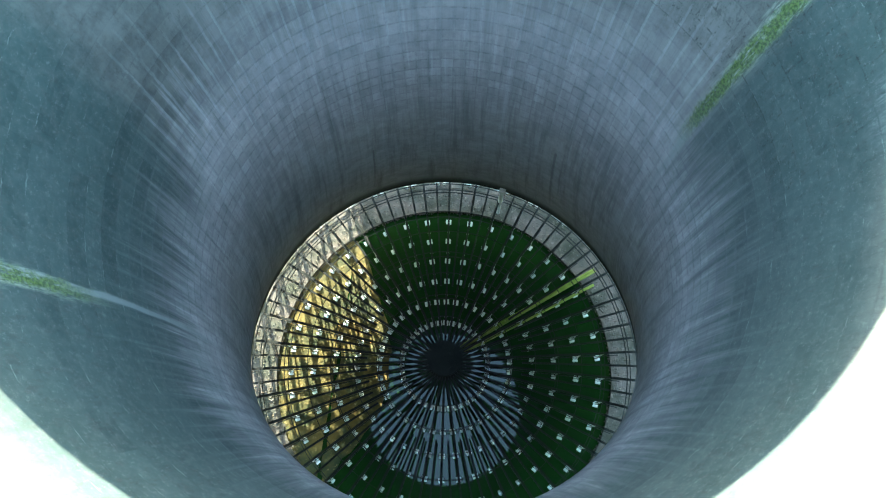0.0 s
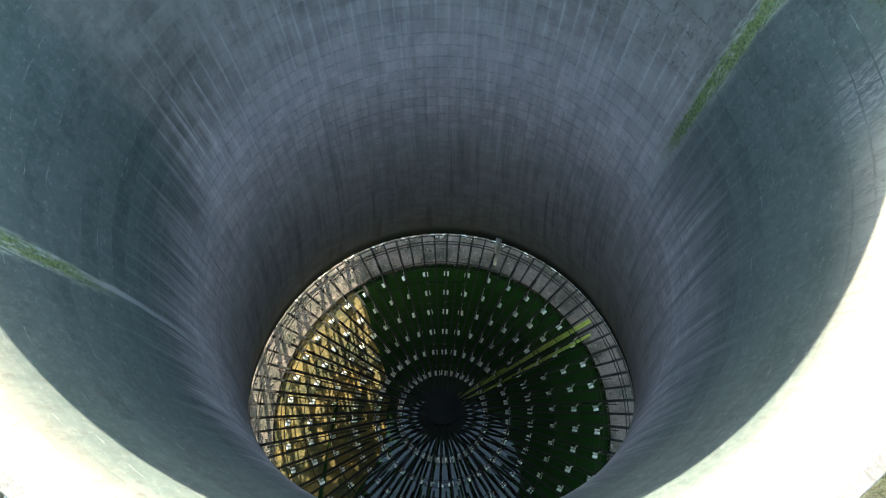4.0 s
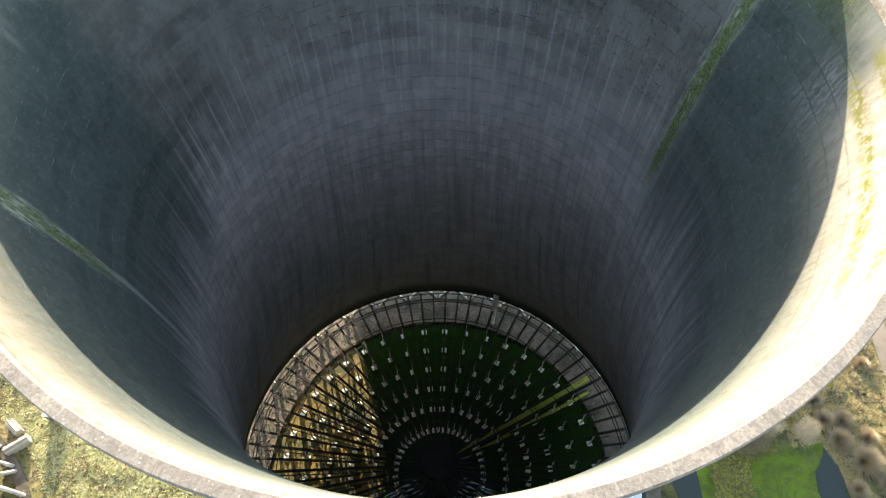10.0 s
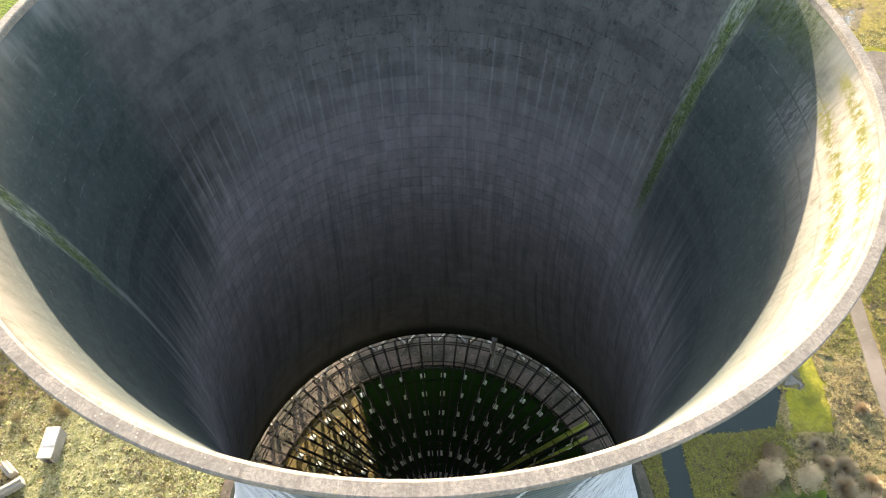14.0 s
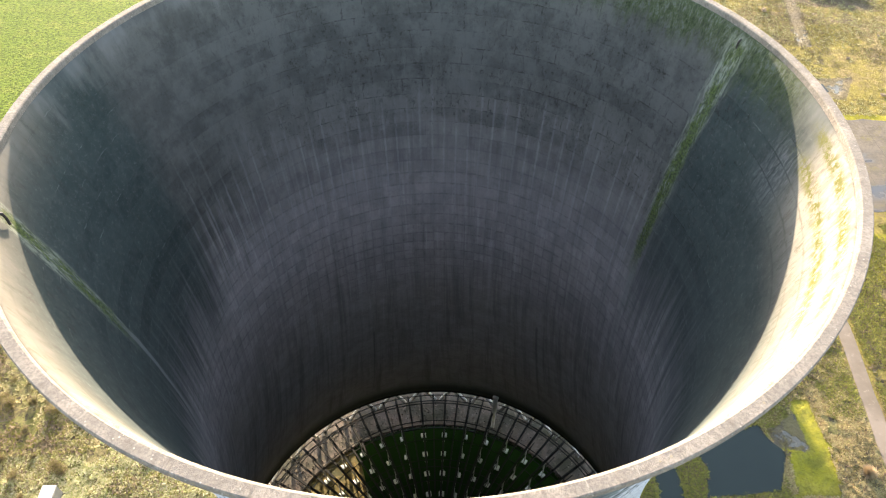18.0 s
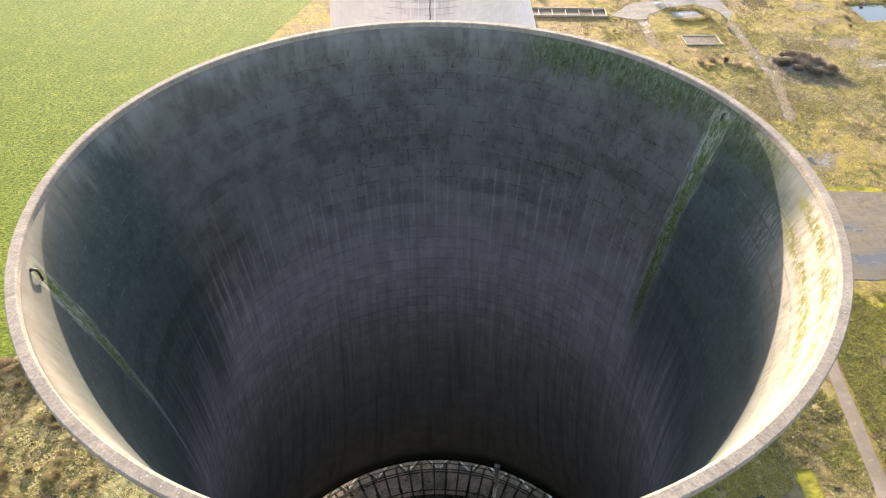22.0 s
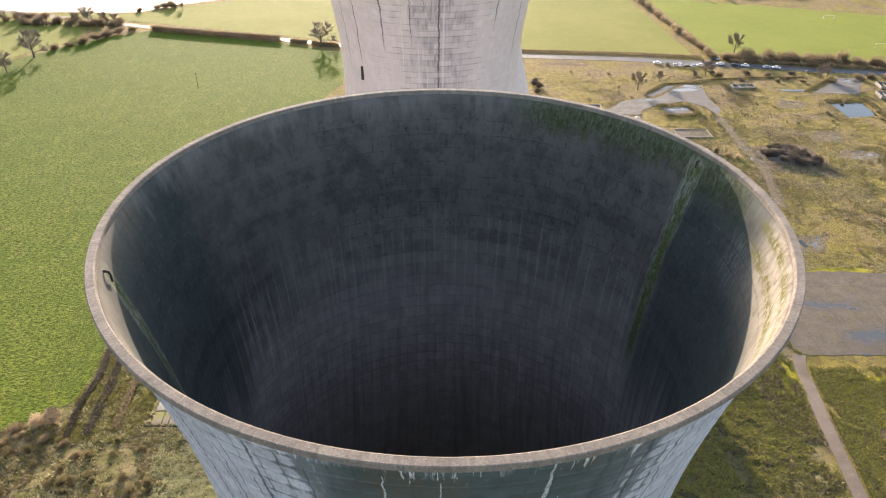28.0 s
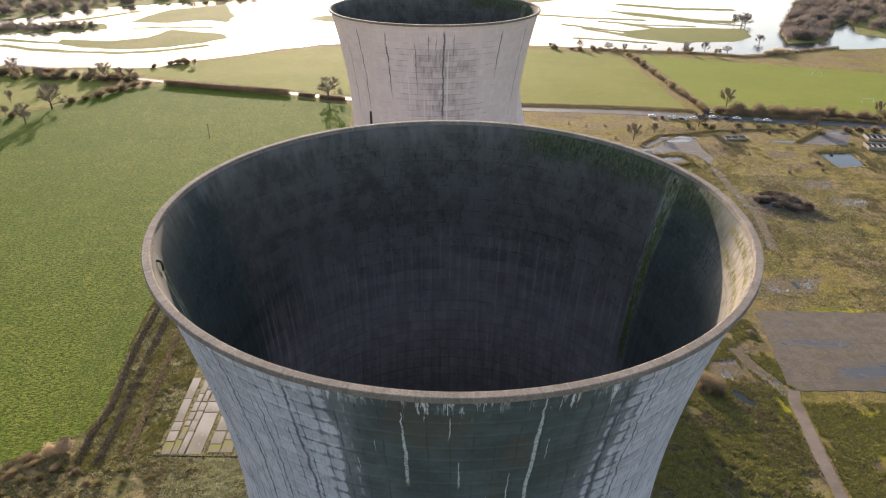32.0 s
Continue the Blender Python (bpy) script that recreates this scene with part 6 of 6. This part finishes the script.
def hut():
    t = tagged(new("hut"), "small pale flat-roofed concrete valve hut by the tower", "hut")
    t.matrix_basis = pose(-66.6, 12.5, 0, 0, 0, 2)
    bm = bmesh.new()
    box(bm, -1.15, -2.7, -0.3, 1.15, 2.7, 2.7, 0.04)
    part("walls", bm, SLABS, t)
    bm = bmesh.new()
    box(bm, -1.25, -2.8, 2.7, 1.25, 2.8, 2.9, 0.05)
    part("roof", bm, LEG, t)
    bm = bmesh.new()
    box(bm, -1.1, -0.6, 2.9, 1.1, 2.65, 3.02, 0.03)
    part("roof_sheet", bm, WHITE, t, "white painted roof sheet")
    bm = bmesh.new()
    box(bm, -0.45, -2.76, 0, 0.45, -2.7, 2.0)
    door = part("door", bm, IRON, t)
    bm = bmesh.new()
    tube(bm, (0.3, -2.8, 0.95), (0.3, -2.8, 1.15), 0.02, 0.02, 6)
    tube(bm, (0.3, -2.76, 1.05), (0.3, -2.81, 1.05), 0.015, 0.015, 6)
    part("handle", bm, WHITE, door)
    return t


hut()
for k, (x, y, turn, n) in enumerate(((-71.5, 5.5, 35, 4.0), (-73, 8.5, -40, 3.0))):
    bm = bmesh.new()
    box(bm, -n / 2, -0.7, -0.2, n / 2, 0.7, 1.4, 0.05)
    tube(bm, (-n / 2, 0, 1.6), (n / 2, 0, 1.6), 0.25, 0.25, 10)
    o = tagged(part("valve_block", bm, SLABS), "grey concrete valve block with a pipe on top", "pipework")
    o.matrix_basis = pose(x, y, 0, 0, 0, turn)
bm = bmesh.new()
tube(bm, (0, 0, -0.3), (0, 0, 8.2), 0.16, 0.11, 8)
box(bm, -0.9, -0.06, 7.5, 0.9, 0.06, 7.66)
tagged(part("utility_pole", bm, BARK), "single thin wooden pole standing in the meadow", "pole").location = (-126, 284, 0)

# rubble heap
bm = bmesh.new()
bmesh.ops.create_grid(bm, x_segments=36, y_segments=28, size=1)
for v in bm.verts:
    x, y = v.co.x, v.co.y
    d = max(0, 1 - math.hypot(x, y * 1.05))
    v.co = Vector((x * 13, y * 9, -0.3 + 3.4 * d ** 0.8 * (0.75 + 0.5 * noise.noise(Vector((x * 3, y * 3, 7)))) + 0.5 * noise.noise(Vector((x * 11, y * 11, 2))) * (d > 0)))
o = tagged(part("mound", bm, SHINGLE, None, "", True), "dark overgrown mound of earth and broken stone", "mound")
o.data.materials.clear()
o.data.materials.append(speckled("heap_soil", (0.13, 0.112, 0.092), (0.06, 0.052, 0.042), (0.27, 0.25, 0.22), 0.9, 0.95, 0.2))
o.matrix_basis = pose(140, 208, 0, 0, 0, -25)


def goal(x, y, turn):
    t = tagged(new("football_goal"), "white tubular football goal on the playing field", "goal", "football goals")
    t.matrix_basis = pose(x, y, 0.02, 0, 0, turn)
    for k in (-3.66, 3.66):
        bm = bmesh.new()
        tube(bm, (k, 0, -0.1), (k, 0, 2.44), 0.1, 0.1, 8)
        part("post", bm, WHITE, t)
        bm = bmesh.new()
        tube(bm, (k, 0, 2.44), (k, 1.6, 0.0), 0.05, 0.05, 6)
        part("stay", bm, WHITE, t)
    bm = bmesh.new()
    tube(bm, (-3.76, 0, 2.44), (3.76, 0, 2.44), 0.1, 0.1, 8)
    part("crossbar", bm, WHITE, t)
    return t


goal(262, 366, 180)
goal(264, 436, 0)


# ---- parked cars ----
def car(color, label):
    t = tagged(new("car"), label, "car", "cars parked by the road")
    bm = bmesh.new()
    side = [(-2.1, 0.35), (-2.15, 0.75), (-1.9, 0.9), (-1.35, 0.95), (-0.75, 1.4), (0.75, 1.43), (1.45, 0.98), (2.1, 0.9), (2.15, 0.4)]
    rings = [[bm.verts.new((x, s * (0.85 if z < 1.2 else 0.68), z)) for x, z in side] for s in (-1, 1)]
    n = len(side)
    for k in range(n):
        bm.faces.new((rings[0][k], rings[0][(k + 1) % n], rings[1][(k + 1) % n], rings[1][k]))
    bm.faces.new(rings[0][::-1])
    bm.faces.new(rings[1])
    bmesh.ops.recalc_face_normals(bm, faces=bm.faces[:])
    part("body", bm, paint(color), t)
    panes = [[(-1.1, -0.85, 1.0), (-0.7, -0.73, 1.34), (0.7, -0.73, 1.36), (1.25, -0.85, 1.02)],
             [(1.25, 0.85, 1.02), (0.7, 0.73, 1.36), (-0.7, 0.73, 1.34), (-1.1, 0.85, 1.0)],
             [(-1.34, -0.7, 1.0), (-1.34, 0.7, 1.0), (-0.84, 0.6, 1.39), (-0.84, -0.6, 1.39)],
             [(1.44, -0.7, 1.03), (0.82, -0.6, 1.43), (0.82, 0.6, 1.43), (1.44, 0.7, 1.03)]]
    for q in panes:
        bm = bmesh.new()
        bm.faces.new([bm.verts.new(p) for p in q])
        bmesh.ops.solidify(bm, geom=bm.faces[:], thickness=0.012)
        part("window", bm, GLASS, t)
    for s in (-0.6, 0.6):
        bm = bmesh.new()
        box(bm, 2.1, s - 0.2, 0.62, 2.17, s + 0.2, 0.78, 0.02)
        part("headlight", bm, WHITE, t, "clear headlight")
    for x in (-1.3, 1.35):
        for s in (-1, 1):
            bm = bmesh.new()
            tube(bm, (x, s * 0.66, 0.33), (x, s * 0.88, 0.33), 0.33, 0.33, 12)
            wheel = part("wheel", bm, RUBBER, t)
            bm = bmesh.new()
            tube(bm, (x, s * 0.86, 0.33), (x, s * 0.895, 0.33), 0.2, 0.19, 10)
            part("rim", bm, WHITE, wheel, "pale metal rim")
    return t


white_car = car((0.75, 0.75, 0.75), "white car parked by the road")
white_car.matrix_basis = pose(118, 331, 0.05, 0, 0, 172)
silver = car((0.35, 0.37, 0.4), "silver-grey car parked by the road")
silver.matrix_basis = pose(127, 327.5, 0.05, 0, 0, 80)
dark_car = car((0.03, 0.035, 0.05), "dark car parked by the road")
dark_car.matrix_basis = pose(133, 325, 0.05, 0, 0, 170)
for k, (c, x, y, turn) in enumerate(((white_car, 130, 328, 75), (silver, 136.5, 326, 84), (dark_car, 123, 328.5, 78), (white_car, 141, 327, 168), (silver, 147, 331.5, 172), (white_car, 153, 330, 350), (dark_car, 160, 328, 172),
                                     (white_car, 166, 327.5, 171), (silver, 177, 325, 352), (white_car, 182, 324, 171), (dark_car, 152, 338, 60), (white_car, 155, 340, 75))):
    copy_thing(c, pose(x, y, 0.05, 0, 0, turn))
